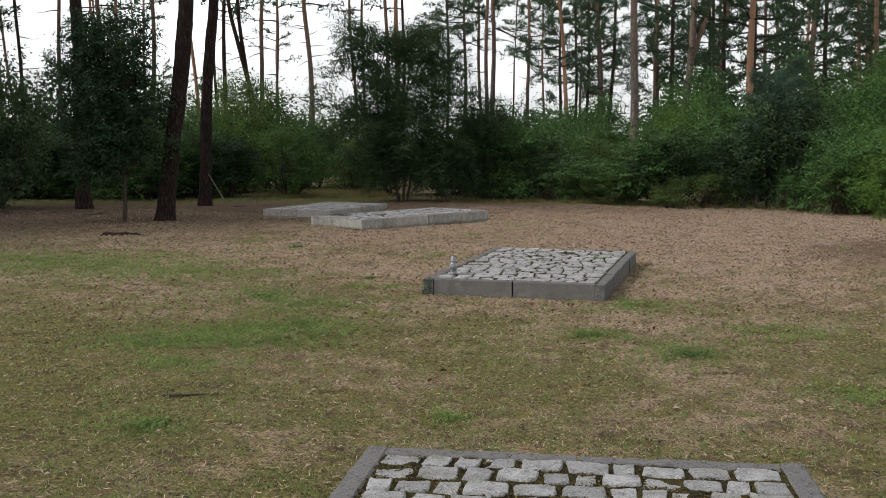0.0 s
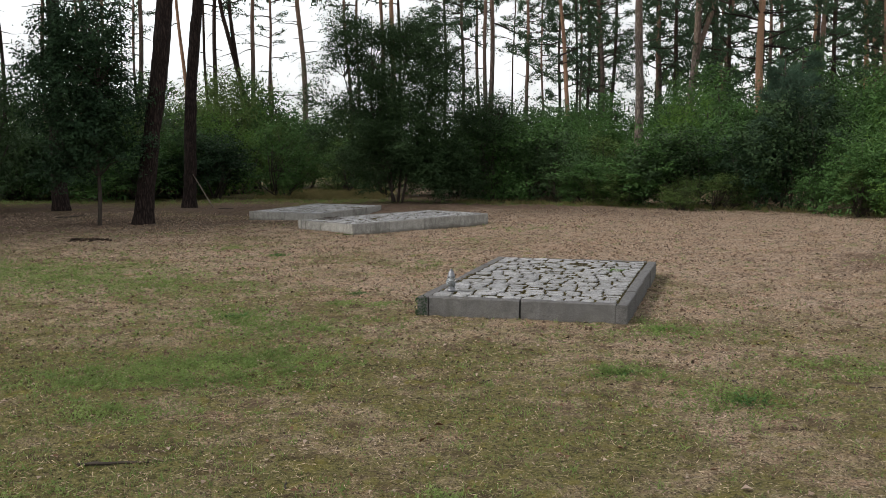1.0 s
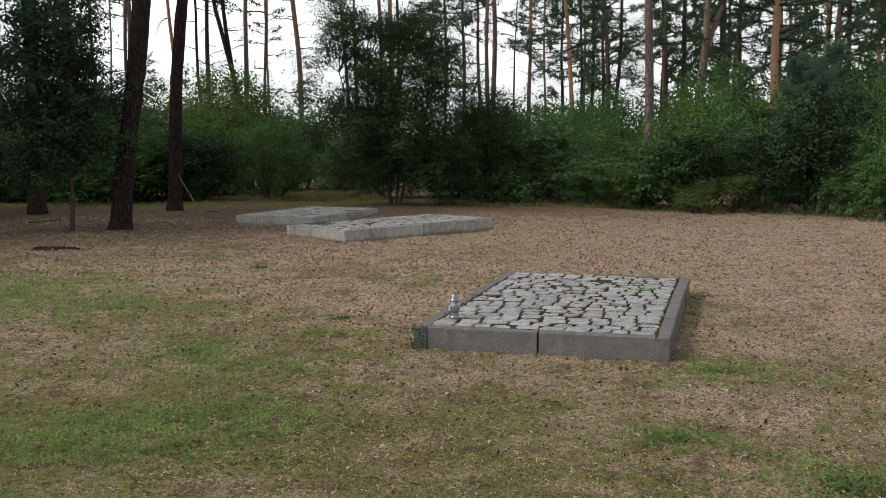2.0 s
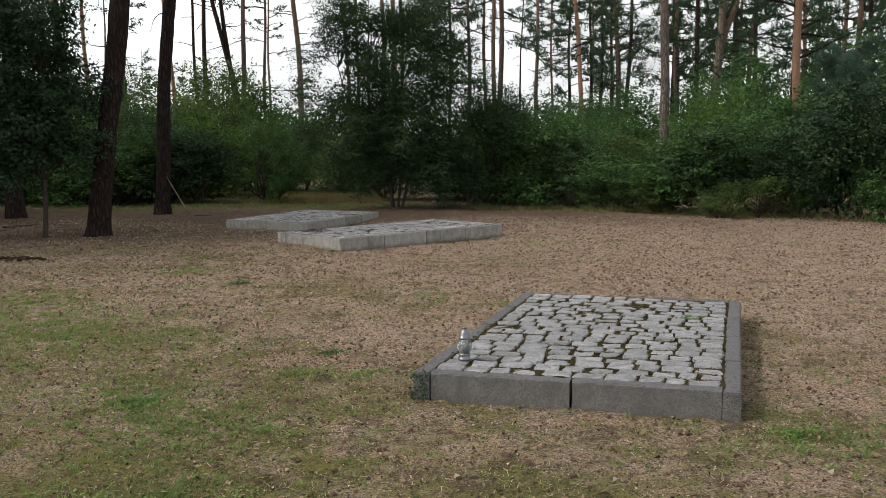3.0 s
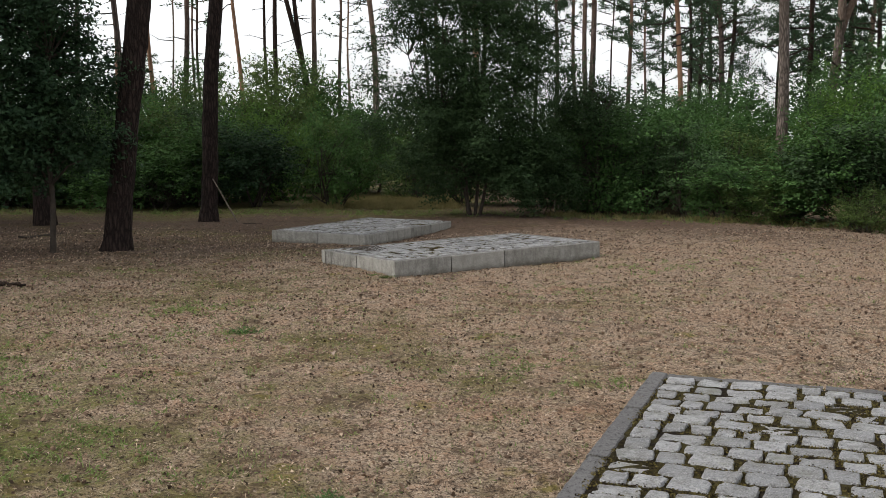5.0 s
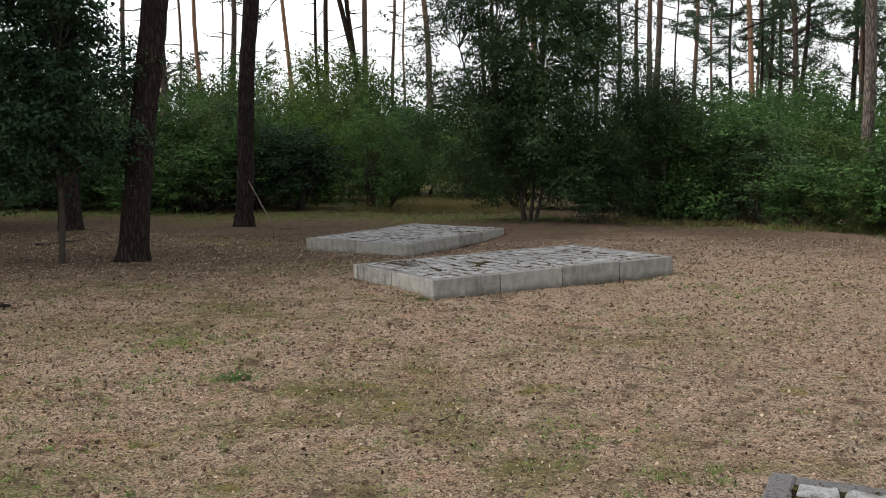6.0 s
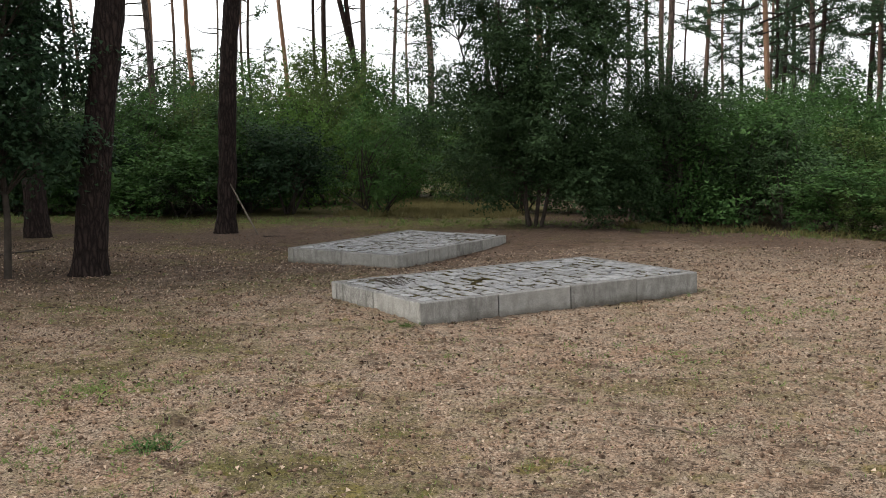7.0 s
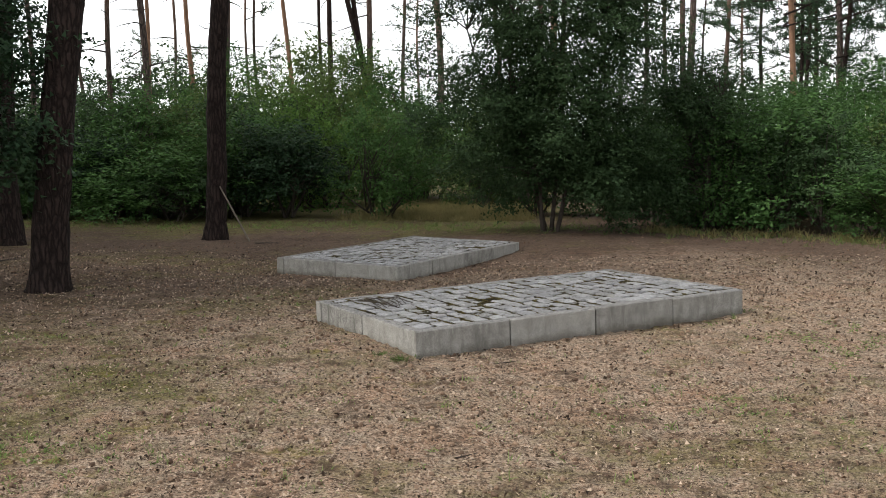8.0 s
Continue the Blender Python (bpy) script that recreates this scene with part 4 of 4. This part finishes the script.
    p = np.stack([xs, np.interp(xs, [-19, -6.5, -1, 0.5, 6, 9.6, 12.4], [33.5, 33.0, 32.8, 32.0, 29.2, 25.4, 22.2]) + rng.normal(0, 0.6, 700)], 1)
    roots = on_ground(np.repeat(p, 9, 0) + rng.normal(scale=0.05, size=(len(p) * 9, 2)), -0.01)
    stuff("edge_grass", blade_quads(roots, rng.uniform(0.03, 0.16, len(roots)), 0.008, rng, 0.6), M_GRASS, "low green growth at the foot of the shrubs", "grass")


build_lawn()


def build_litter():
    rng = np.random.default_rng(502)
    # fallen needles and straw
    p = strewn(120000, 2.3, 27, rng, 0.46, 1.15)
    n = len(p)
    a = rng.random(n) * 6.283
    d = np.stack([np.cos(a), np.sin(a), rng.normal(0, 0.22, n)], 1)
    s = np.stack([-np.sin(a), np.cos(a), rng.normal(0, 0.3, n)], 1) * (0.0008 + 0.0010 * rng.random(n))[:, None]
    L = (0.012 + 0.020 * rng.random(n))[:, None]
    c = on_ground(p, 0.006) + np.array([0, 0, 1]) * (0.008 * rng.random(n))[:, None]
    stuff("needle_straw", np.stack([c - d * L - s * 1.3, c - d * L + s * 1.3, c + d * L], 1), M_STRAW, "fallen pine needles and dry straw", "litter")
    # crumbs of bark and cone scales
    p = strewn(170000, 3.0, 28, rng, 0.42, 1.05)
    p = p[rng.random(len(p)) < 0.35 + 0.65 * np.clip((p[:, 1] - 6) / 10, 0, 1)]
    n = len(p)
    nor = unit(np.array([0, 0, 1.0]) + rng.normal(scale=0.9, size=(n, 3)))
    ln = (0.007 + 0.015 * rng.random(n) ** 2.0) * np.clip(0.35 + p[:, 1] / 17, 0.6, 1.9)
    stuff("bark_crumbs", small_leaves(on_ground(p, 0.008), nor, ln, ln * rng.uniform(0.5, 1.0, n), rng), M_CRUMB, "crumbs of bark and cone scales", "litter")
    # dark flakes of bark, thicker under the pines
    p = strewn(16000, 8.0, 29, rng, 0.42, 0.85)
    n = len(p)
    nor = unit(np.array([0, 0, 1.0]) + rng.normal(scale=0.8, size=(n, 3)))
    ln = rng.uniform(0.014, 0.036, n)
    stuff("bark_flakes", leaf_quads(on_ground(p, 0.010), nor, ln, ln * rng.uniform(0.5, 0.9, n), rng, 0.4), M_FLAKE, "dark brown flakes of pine bark", "litter")
    # dry leaves
    p = strewn(15000, 2.3, 29, rng, 0.46, 1.2)
    n = len(p)
    nor = unit(np.array([0, 0, 1.0]) + rng.normal(scale=0.35, size=(n, 3)) * np.array([0.7, 0.7, 0.2]))
    ln = (0.010 + 0.034 * rng.random(n) ** 3.0) * np.where(rng.random(n) < 0.03, 1.7, 1.0)
    stuff("dry_leaves", leaf_quads(on_ground(p, 0.012), nor, ln, ln * rng.uniform(0.45, 0.8, n), rng, 0.35), M_DRYLEAF, "dry brown and pale leaves and bark flakes", "litter")


build_litter()


def lump(r, long, seed, sides=6, rings=5, rough=0.12):
    """A small rough egg shape lying on its side."""
    rng = np.random.default_rng(seed)
    v, f = [], []
    for i in range(rings):
        t = (i + 0.5) / rings
        rr = r * math.sin(math.pi * (0.12 + 0.80 * t)) ** 0.7
        for k in range(sides):
            a = 6.283 * (k + 0.5 * (i % 2)) / sides
            q = rr * (1 + rng.normal(0, rough))
            v.append((long * (t - 0.5), q * math.cos(a), r + q * math.sin(a)))
    for i in range(rings - 1):
        for k in range(sides):
            q = (k + 1) % sides
            f.append((i * sides + k, (i + 1) * sides + k, (i + 1) * sides + q, i * sides + q))
    f += [tuple(range(sides)), tuple(range(rings * sides - 1, (rings - 1) * sides - 1, -1))]
    return np.array(v), f


def build_cones():
    rng = np.random.default_rng(503)
    kinds = [lump(0.0100 + 0.002 * (k % 3), 0.034 + 0.010 * (k % 2), k, 6, 4, 0.2) for k in range(5)]
    shared = [mesh_of("pine_cone", v, f, M_CONE, False) for v, f in kinds]
    # the ones close by can be picked up singly
    p = strewn(330, 8, 20, rng, 0.36, 0.9)[:290]
    for k, (x, y) in enumerate(p):
        ob = new("pine_cone", shared[k % 5])
        ob.matrix_basis = pose(x, y, lie(x, y) - 0.005, 0, 0, rng.uniform(0, 360))
        tagged(ob, "small dark brown fallen pine cone", "pine cone", "fallen pine cones")
    p = np.concatenate([strewn(3000, 9, 32, rng, 0.42, 0.95), strewn(2600, 15, 27, rng, 0.22, 0.9)])
    pieces = []
    for k, (x, y) in enumerate(p):
        v, f = kinds[k % 5]
        a = rng.random() * 6.283
        c, s = math.cos(a), math.sin(a)
        q = np.stack([v[:, 0] * c - v[:, 1] * s + x, v[:, 0] * s + v[:, 1] * c + y, v[:, 2] + lie(x, y) - 0.005], 1)
        pieces.append((q, f))
    v, f = joined(pieces)
    tagged(new("cone_litter", mesh_of("cone_litter", v, f, M_CONE, False)), "many small dark cones strewn under the pines", "litter", kind="stuff")


build_cones()


def stick(x, y, turn, length, r, seed, label, lift=0.0, forks=1):
    rng = np.random.default_rng(seed)
    n = 9
    path = np.stack([np.linspace(-length / 2, length / 2, n), np.cumsum(rng.normal(0, length * 0.022, n)), r * 0.8 + np.abs(rng.normal(0, r * 0.35, n))], 1)
    pieces = [tube(path, r * np.linspace(1.0, 0.45, n), 6, 0.08, rng)]
    for k in range(forks):
        i = int(rng.integers(2, n - 2))
        e = path[i] + np.array([length * 0.22, rng.choice([-1, 1]) * length * 0.16, r * 0.5])
        pieces.append(tube([path[i], (path[i] + e) / 2 + rng.normal(scale=r * 0.4, size=3), e], [r * 0.5, r * 0.4, r * 0.2], 5))
    v, f = joined(pieces)
    ob = new("fallen_stick", mesh_of("fallen_stick", v, f, M_STEM if seed % 2 else M_TWIG))
    ob.matrix_basis = pose(x, y, lie(x, y) + lift, 0, 0, turn)
    return tagged(ob, label, "stick", "fallen sticks")


stick(-1.68, 6.49, 4, 0.36, 0.011, 1, "dark crooked stick lying in the grass", forks=0)
stick(2.40, 5.80, 95, 0.36, 0.008, 2, "thin pale twig lying on the lawn")
stick(1.05, 4.95, 40, 0.16, 0.004, 4, "thin bent twig beside the grave slab", forks=0)
stick(-9.2, 26.3, 82, 1.15, 0.022, 3, "thick broken branch lying under the pines")
stick(-6.0, 29.5, 10, 0.4, 0.012, 5, "short dead branch at the foot of the pole")
stick(0.35, 17.3, 150, 0.30, 0.008, 6, "thin dry twig on needle litter")
rng_sticks = np.random.default_rng(504)
for k, (x, y) in enumerate(strewn(95, 4, 27, rng_sticks, 0.42, 1.0)):
    stick(x, y, rng_sticks.uniform(0, 360), rng_sticks.uniform(0.08, 0.32), rng_sticks.uniform(0.002, 0.006), 20 + k, "thin dry twig on the ground", forks=int(rng_sticks.integers(0, 2)))


def leaning_pole():
    v, f = tube([(-6.42, 29.80, 0.0), (-6.66, 29.90, 0.36), (-6.86, 29.98, 0.68), (-7.06, 30.06, 0.98)], [0.018, 0.018, 0.016, 0.014], 8, 0.05, np.random.default_rng(9))
    ob = new("wooden_pole", mesh_of("wooden_pole", v, f, plain_material("weathered_pole", (0.085, 0.068, 0.052), (0.17, 0.145, 0.115), 14)))
    return tagged(ob, "weathered bare pole leaning against a pine", "pole")


leaning_pole()


def debris_heap(x, y, r, seed, label):
    rng = np.random.default_rng(seed)
    pieces = []
    for k in range(60):
        v, f = lump(rng.uniform(0.2, 0.7) * 0.12 * r, rng.uniform(0.3, 1.0) * 0.4 * r, seed + k, 5, 4, 0.25)
        a, d = rng.random() * 6.283, r * math.sqrt(rng.random())
        t = rng.random() * 6.283
        c, s = math.cos(t), math.sin(t)
        z = 0.14 * r * max(0, 1 - d / r)
        pieces.append((np.stack([v[:, 0] * c - v[:, 1] * s + 1.6 * d * math.cos(a), v[:, 0] * s + v[:, 1] * c + 0.8 * d * math.sin(a), v[:, 2] + z - 0.008], 1), f))
    v, f = joined(pieces)
    ob = new("debris_heap", mesh_of("debris_heap", v, f, M_DEBRIS, False))
    ob.matrix_basis = pose(x, y, lie(x, y))
    return tagged(ob, label, "debris", kind="stuff")


debris_heap(-6.32, 19.36, 0.30, 700, "low dark heap of bark and cones")
debris_heap(2.05, 7.05, 0.06, 800, "crumbled dark soil turned up in the lawn")
debris_heap(1.15, 5.35, 0.06, 900, "dark turned-up soil beside the slab")


def weed(x, y, r, seed, label, leaf, z=None):
    """A flat rosette of long leaves."""
    rng = np.random.default_rng(seed)
    n = 170
    a = rng.random(n) * 6.283
    rise = rng.uniform(0.1, 1.0, n)
    d = unit(np.stack([np.cos(a), np.sin(a), rise], 1))
    L = r * rng.uniform(0.15, 0.6, n)[:, None]
    side = np.stack([-np.sin(a), np.cos(a), np.zeros(n)], 1) * r * 0.04
    root = np.zeros((n, 3)) + rng.normal(scale=r * 0.5, size=(n, 3)) * np.array([1, 1, 0])
    mid, tip = root + d * L * 0.55 + side * 0, root + d * L * np.array([1, 1, 0.75])
    q = np.concatenate([np.stack([root, mid + side, tip, mid - side], 1)])
    ob = new("weed", quad_mesh("weed", q, leaf))
    ob.matrix_basis = pose(x, y, lie(x, y) if z is None else z)
    return tagged(ob, label, "plant", "weeds in the lawn", kind="stuff")


weed(-0.9, 12.5, 0.11, 1, "small dark green leafy weed in the lawn", M_LEAF)
weed(0.0, 5.9, 0.07, 2, "small dark green leafy weed in the lawn", M_LEAF)
weed(-1.72, 5.72, 0.12, 3, "small dark green leafy weed in the lawn", M_LEAF)
weed(1.95, 7.65, 0.16, 4, "spreading dark green weed in the lawn", M_LEAF)
weed(1.28, 8.4, 0.12, 5, "small dark green leafy weed in the lawn", M_LEAF)
weed(-1.95, 10.95, 0.16, 6, "spreading green weed in the lawn", M_LEAF)
weed(-1.78, 20.5, 0.10, 7, "light green weed at the slab's corner", M_OLIVE)
weed(-1.95, 20.62, 0.08, 9, "light green weed at the slab's corner", M_OLIVE)
weed(1.95, 10.15, 0.13, 10, "light green weed beside the slab", M_LIME)
weed(2.0, 12.9, 0.09, 11, "tiny weed sprouting between the stones", M_LIME, 0.2)
weed(-2.45, 16.6, 0.14, 12, "small green weed in needle litter", M_LEAF)


def creeper():
    """Ivy-like growth on the end of a kerb."""
    rng = np.random.default_rng(44)
    n = 110
    a = -0.283
    u = np.stack([-2.0 + rng.uniform(-0.02, 0.10, n), rng.uniform(-0.035, -0.004, n), rng.uniform(0.0, 0.21, n)], 1)
    p = np.stack([1.706 + u[:, 0] * math.cos(a) - u[:, 1] * math.sin(a), 10.436 + u[:, 0] * math.sin(a) + u[:, 1] * math.cos(a), u[:, 2]], 1)
    nor = unit(np.array([-0.28, -0.96, 0.4]) + rng.normal(scale=0.4, size=(n, 3)))
    ln = rng.uniform(0.012, 0.026, n)
    return stuff("creeper", leaf_quads(p, nor, ln, ln * 0.7, rng), M_OAK, "dark small-leaved creeper on a kerb's corner", "plant")


creeper()


def twig_bundle(x, y, z):
    rng = np.random.default_rng(45)
    pieces = []
    for k in range(16):
        a = rng.normal(2.5, 0.6)
        o = np.array([rng.normal(0, 0.12), rng.normal(0, 0.10), 0.012])
        d = np.array([math.cos(a), math.sin(a), 0]) * rng.uniform(0.12, 0.34)
        pieces.append(tube([o - d, o + np.array([0, 0, rng.uniform(0.01, 0.05)]), o + d], [0.004, 0.0035, 0.002], 4))
    v, f = joined(pieces)
    ob = new("dry_branch", mesh_of("dry_branch", v, f, M_STEM))
    ob.matrix_basis = pose(x, y, z)
    return tagged(ob, "dry twiggy branch lying on the slab", "branch")


twig_bundle(-2.2, 21.94, 0.195)


def turned(profile, sides, ribs=0.0, twist=0.0):
    """A surface of revolution from (radius, height) pairs."""
    v, f = [], []
    for i, (r, z) in enumerate(profile):
        for k in range(sides):
            a = 6.2832 * k / sides
            q = r * (1 + ribs * math.cos(16 * (a + twist * z)))
            v.append((q * math.cos(a), q * math.sin(a), z))
    for i in range(len(profile) - 1):
        for k in range(sides):
            q = (k + 1) % sides
            f.append((i * sides + k, i * sides + q, (i + 1) * sides + q, (i + 1) * sides + k))
    return v, f


def grave_lantern(x, y, z):
    tin = plain_material("dull_tin", (0.13, 0.133, 0.142), (0.25, 0.255, 0.27), 30, 0.42, 0.9)
    glass = Shade("ribbed_glass", 0.16, 0.5)
    glass.colour((0.72, 0.76, 0.78))
    glass.b.inputs["Transmission Weight"].default_value = 0.9
    glass.b.inputs["IOR"].default_value = 1.45
    wax = plain_material("candle_wax", (0.12, 0.12, 0.115), (0.22, 0.22, 0.21), 20, 0.5)
    base = thing("grave_lantern", pose(x, y, z), "small clear ribbed glass grave lantern with silver lid", "lantern")
    v, f = turned([(0.0, 0.0), (0.041, 0.0), (0.043, 0.004), (0.043, 0.012), (0.038, 0.016), (0.038, 0.034), (0.040, 0.040), (0.034, 0.044), (0.0, 0.044)], 32)
    part("foot", mesh_of("foot", v, f, tin), base, "dull silver tin foot")
    prof = [(0.034, 0.044), (0.036, 0.050)] + [(0.036 + 0.014 * math.sin(math.pi * t), 0.050 + 0.085 * t) for t in np.linspace(0.05, 0.95, 12)] + [(0.035, 0.137), (0.034, 0.142)]
    v, f = turned(prof, 96, 0.018, 14.0)
    part("glass_body", mesh_of("glass_body", v, f, glass.mat), base, "clear glass with slanting ribs")
    v, f = turned([(0.0, 0.046), (0.026, 0.046), (0.026, 0.098), (0.0, 0.10)], 24)
    part("candle", mesh_of("candle", v, f, wax), base, "whitish candle insert")
    v, f = turned([(0.036, 0.140), (0.040, 0.143), (0.040, 0.152), (0.034, 0.156), (0.032, 0.170), (0.027, 0.186), (0.019, 0.199), (0.014, 0.203), (0.014, 0.207), (0.016, 0.209), (0.016, 0.216), (0.0, 0.218)], 40, 0.0)
    lid = part("lid", mesh_of("lid", v, f, tin), base, "domed silver lid")
    v, f = turned([(0.0165, 0.2095), (0.0172, 0.2115), (0.0165, 0.2135)], 24)
    part("lid_ring", mesh_of("lid_ring", v, f, plain_material("sooty_vent", (0.02, 0.02, 0.02), (0.05, 0.05, 0.05), 30)), lid)
    return base


grave_lantern(0.116, 11.30, 0.204)


# ---- the grave slabs ----
WIDE, LONG, THICK = 2.0, 3.5, 0.105   # outer size and kerb thickness


def kerb_mesh(length, height, thick, seed, cast):
    """A cast kerb with worn upper edges, its front lower corner at the origin."""
    rng = np.random.default_rng(seed)
    n = max(2, int(length / 0.06))
    c = 0.010
    prof = [(0.0, -0.12), (0.0, height - c), (c, height), (thick - c, height), (thick, height - c), (thick, -0.12)]
    v = []
    for i in range(n + 1):
        for j, (a, b) in enumerate(prof):
            worn = 0.0022 if j in (1, 2, 3, 4) else 0.0
            v.append((length * i / n, a + rng.normal(0, worn), b + rng.normal(0, worn)))
    f = []
    for i in range(n):
        for j in range(len(prof) - 1):
            f.append((i * 6 + j, (i + 1) * 6 + j, (i + 1) * 6 + j + 1, i * 6 + j + 1))
    f += [tuple(range(5, -1, -1)), tuple(range(n * 6, n * 6 + 6))]
    return mesh_of("kerb", v, f, cast, False)


def sett_mesh(seed):
    """A hand-split granite sett about 1 x 1 x 0.5, top at zero, with worn rounded edges."""
    rng = np.random.default_rng(seed)
    n = 16
    ang = np.linspace(0, 2 * np.pi, n, endpoint=False) + np.pi / 16
    sq = np.stack([np.sign(np.cos(ang)) * np.abs(np.cos(ang)) ** 0.30, np.sign(np.sin(ang)) * np.abs(np.sin(ang)) ** 0.30], 1) * 0.5
    sq = sq * (1 + rng.normal(0, 0.055, (n, 1))) * (1 + 0.05 * np.sin(2 * ang + rng.random() * 6.28))[:, None]
    rings = [(0.98, -0.45), (1.02, -0.20), (0.985, -0.060), (0.92, 0.0)]
    v, f = [], []
    for s, z in rings:
        for p in sq:
            v.append((p[0] * s, p[1] * s, z + rng.normal(0, 0.016)))
    v.append((0, 0, 0.012 + rng.normal(0, 0.008)))
    for i in range(3):
        for k in range(n):
            q = (k + 1) % n
            f.append((i * n + k, i * n + q, (i + 1) * n + q, (i + 1) * n + k))
    f += [(3 * n + k, 3 * n + (k + 1) % n, 4 * n) for k in range(n)]
    return mesh_of("sett", v, f, M_SETT, False)


SETTS = [sett_mesh(k) for k in range(14)]


def joint_bed(seed, height):
    rng = np.random.default_rng(seed)
    nx, ny = 46, 84
    x0, x1, y0, y1 = -WIDE + THICK - 0.01, -THICK + 0.01, THICK - 0.01, LONG - THICK + 0.01
    v = [(x0 + (x1 - x0) * i / nx, y0 + (y1 - y0) * j / ny, height - 0.010 + rng.normal(0, 0.003)) for j in range(ny + 1) for i in range(nx + 1)]
    f = [(j * (nx + 1) + i, j * (nx + 1) + i + 1, (j + 1) * (nx + 1) + i + 1, (j + 1) * (nx + 1) + i) for j in range(ny) for i in range(nx)]
    return mesh_of("joint_bed", v, f, M_JOINT)


def moss_mesh(seed, spots, height, share):
    """Cushions of moss and tiny blades growing out of the joints."""
    rng = np.random.default_rng(seed)
    spots = np.asarray(spots)
    live = np.array([noise.noise(Vector((a * 1.7, b * 1.7, seed))) for a, b in spots]) + rng.normal(0, 0.25, len(spots))
    spots = spots[live > np.quantile(live, 1 - share)]
    per = 32
    c = np.repeat(spots, per, 0) + rng.normal(scale=0.013, size=(len(spots) * per, 2)) * np.array([1.7, 1.1])
    pts = np.column_stack([c, height - 0.009 + 0.006 * rng.random(len(c))])
    d = unit(rng.normal(scale=0.6, size=(len(c), 3)) + np.array([0, 0, 1.0]))
    side = unit(np.cross(d, rng.normal(size=(len(c), 3)))) * 0.0060
    L = (0.003 + 0.005 * rng.random(len(c)))[:, None]
    return quad_mesh("moss", np.stack([pts - side, pts + side, pts + d * L + side * 0.4, pts + d * L - side * 0.4], 1), M_MOSS)


def grave_slab(x, y, turn, top, slope_along, slope_across, seed, label, moss, cast):
    m = pose(x, y, top - 0.22, 0, 0, math.degrees(turn)) @ pose(0, 0, 0, math.degrees(slope_along), math.degrees(slope_across), 0)
    base = thing("grave_slab", m, label, "grave", "grave slabs in the clearing")
    rng = np.random.default_rng(seed)
    H = 0.22
    seg = (LONG - 0.012) / 4
    side = kerb_mesh(seg - 0.012, H, THICK, 1, cast)
    end = kerb_mesh((WIDE - 2 * THICK) / 2 - 0.014, H, THICK, 2, cast)
    for k in range(4):
        j = rng.normal(0, 0.003, 4)
        part("kerb", side, base, m=pose(j[0], 0.003 + k * (LONG / 4), j[1], 0, 0, 90))
        part("kerb", side, base, m=pose(-WIDE + THICK + j[2], 0.003 + k * (LONG / 4), j[3], 0, 0, 90))
    for k in range(2):
        j = rng.normal(0, 0.003, 4)
        xx = -WIDE + THICK + 0.007 + k * (WIDE - 2 * THICK) / 2
        part("kerb", end, base, m=pose(xx, 0.008 + j[0], j[1]))
        part("kerb", end, base, m=pose(xx, LONG - THICK - 0.008 + j[2], j[3]))
    part("joint_bed", joint_bed(seed, H + 0.002), base, "dark soil and moss between the stones")
    # setts in running rows across the slab
    inner_w, inner_l = WIDE - 2 * THICK, LONG - 2 * THICK
    rows = 20
    spots = []
    step = inner_l / rows
    for r in range(rows):
        x0, x1 = -WIDE + THICK + 0.006, -THICK - 0.006
        widths = []
        while sum(widths) < inner_w - 0.09:
            widths.append(rng.uniform(0.120, 0.230))
        k = (x1 - x0) / sum(widths)
        at = x0
        for w in widths:
            w *= k
            depth = step * (rng.uniform(0.77, 0.93) if moss > 0.45 else rng.uniform(0.68, 0.90))
            cx, cy = at + w / 2, THICK + (r + 0.5) * step + rng.normal(0, 0.006) + 0.012 * math.sin(at * 4.0 + r * 0.7)
            sc = Matrix.Diagonal((w - rng.uniform(0.008, 0.034), depth, 0.15, 1))
            part("sett", SETTS[int(rng.integers(len(SETTS)))], base,
                 m=pose(cx, cy, H + rng.normal(0.002, 0.004), rng.normal(0, 1.5), rng.normal(0, 1.3), rng.normal(0, 3.6) + 180 * int(rng.integers(2))) @ sc)
            spots += [(at, cy - step * 0.5), (at, cy), (at, cy + step * 0.25), (at + w * 0.3, cy + step * 0.5), (at + w * 0.6, cy + step * 0.5), (at + w * 0.8, cy + step * 0.5)]
            at += w
    tagged(part("moss", moss_mesh(seed, spots, H, moss), base, "small green moss cushions in the joints"), kind="stuff")
    return base


grave_slab(1.066, 0.894, -0.155, 0.197, 0.0, 0.0, 61, "low grave slab of worn granite setts in grey concrete kerbs", 0.55, M_CONCRETE)
grave_slab(1.706, 10.436, -0.283, 0.184, 0.006, 0.006, 62, "grave slab of granite setts with mossy joints and a lantern on it", 0.60, M_CONCRETE)
grave_slab(-1.674, 20.608, -0.891, 0.183, 0.019, -0.006, 63, "grave slab of pale granite setts in light concrete kerbs", 0.35, M_CONCRETE_PALE)
grave_slab(-2.891, 25.632, -0.378, 0.081, 0.006, 0.012, 64, "shaded grave slab of granite setts near the trees", 0.40, M_CONCRETE_PALE)
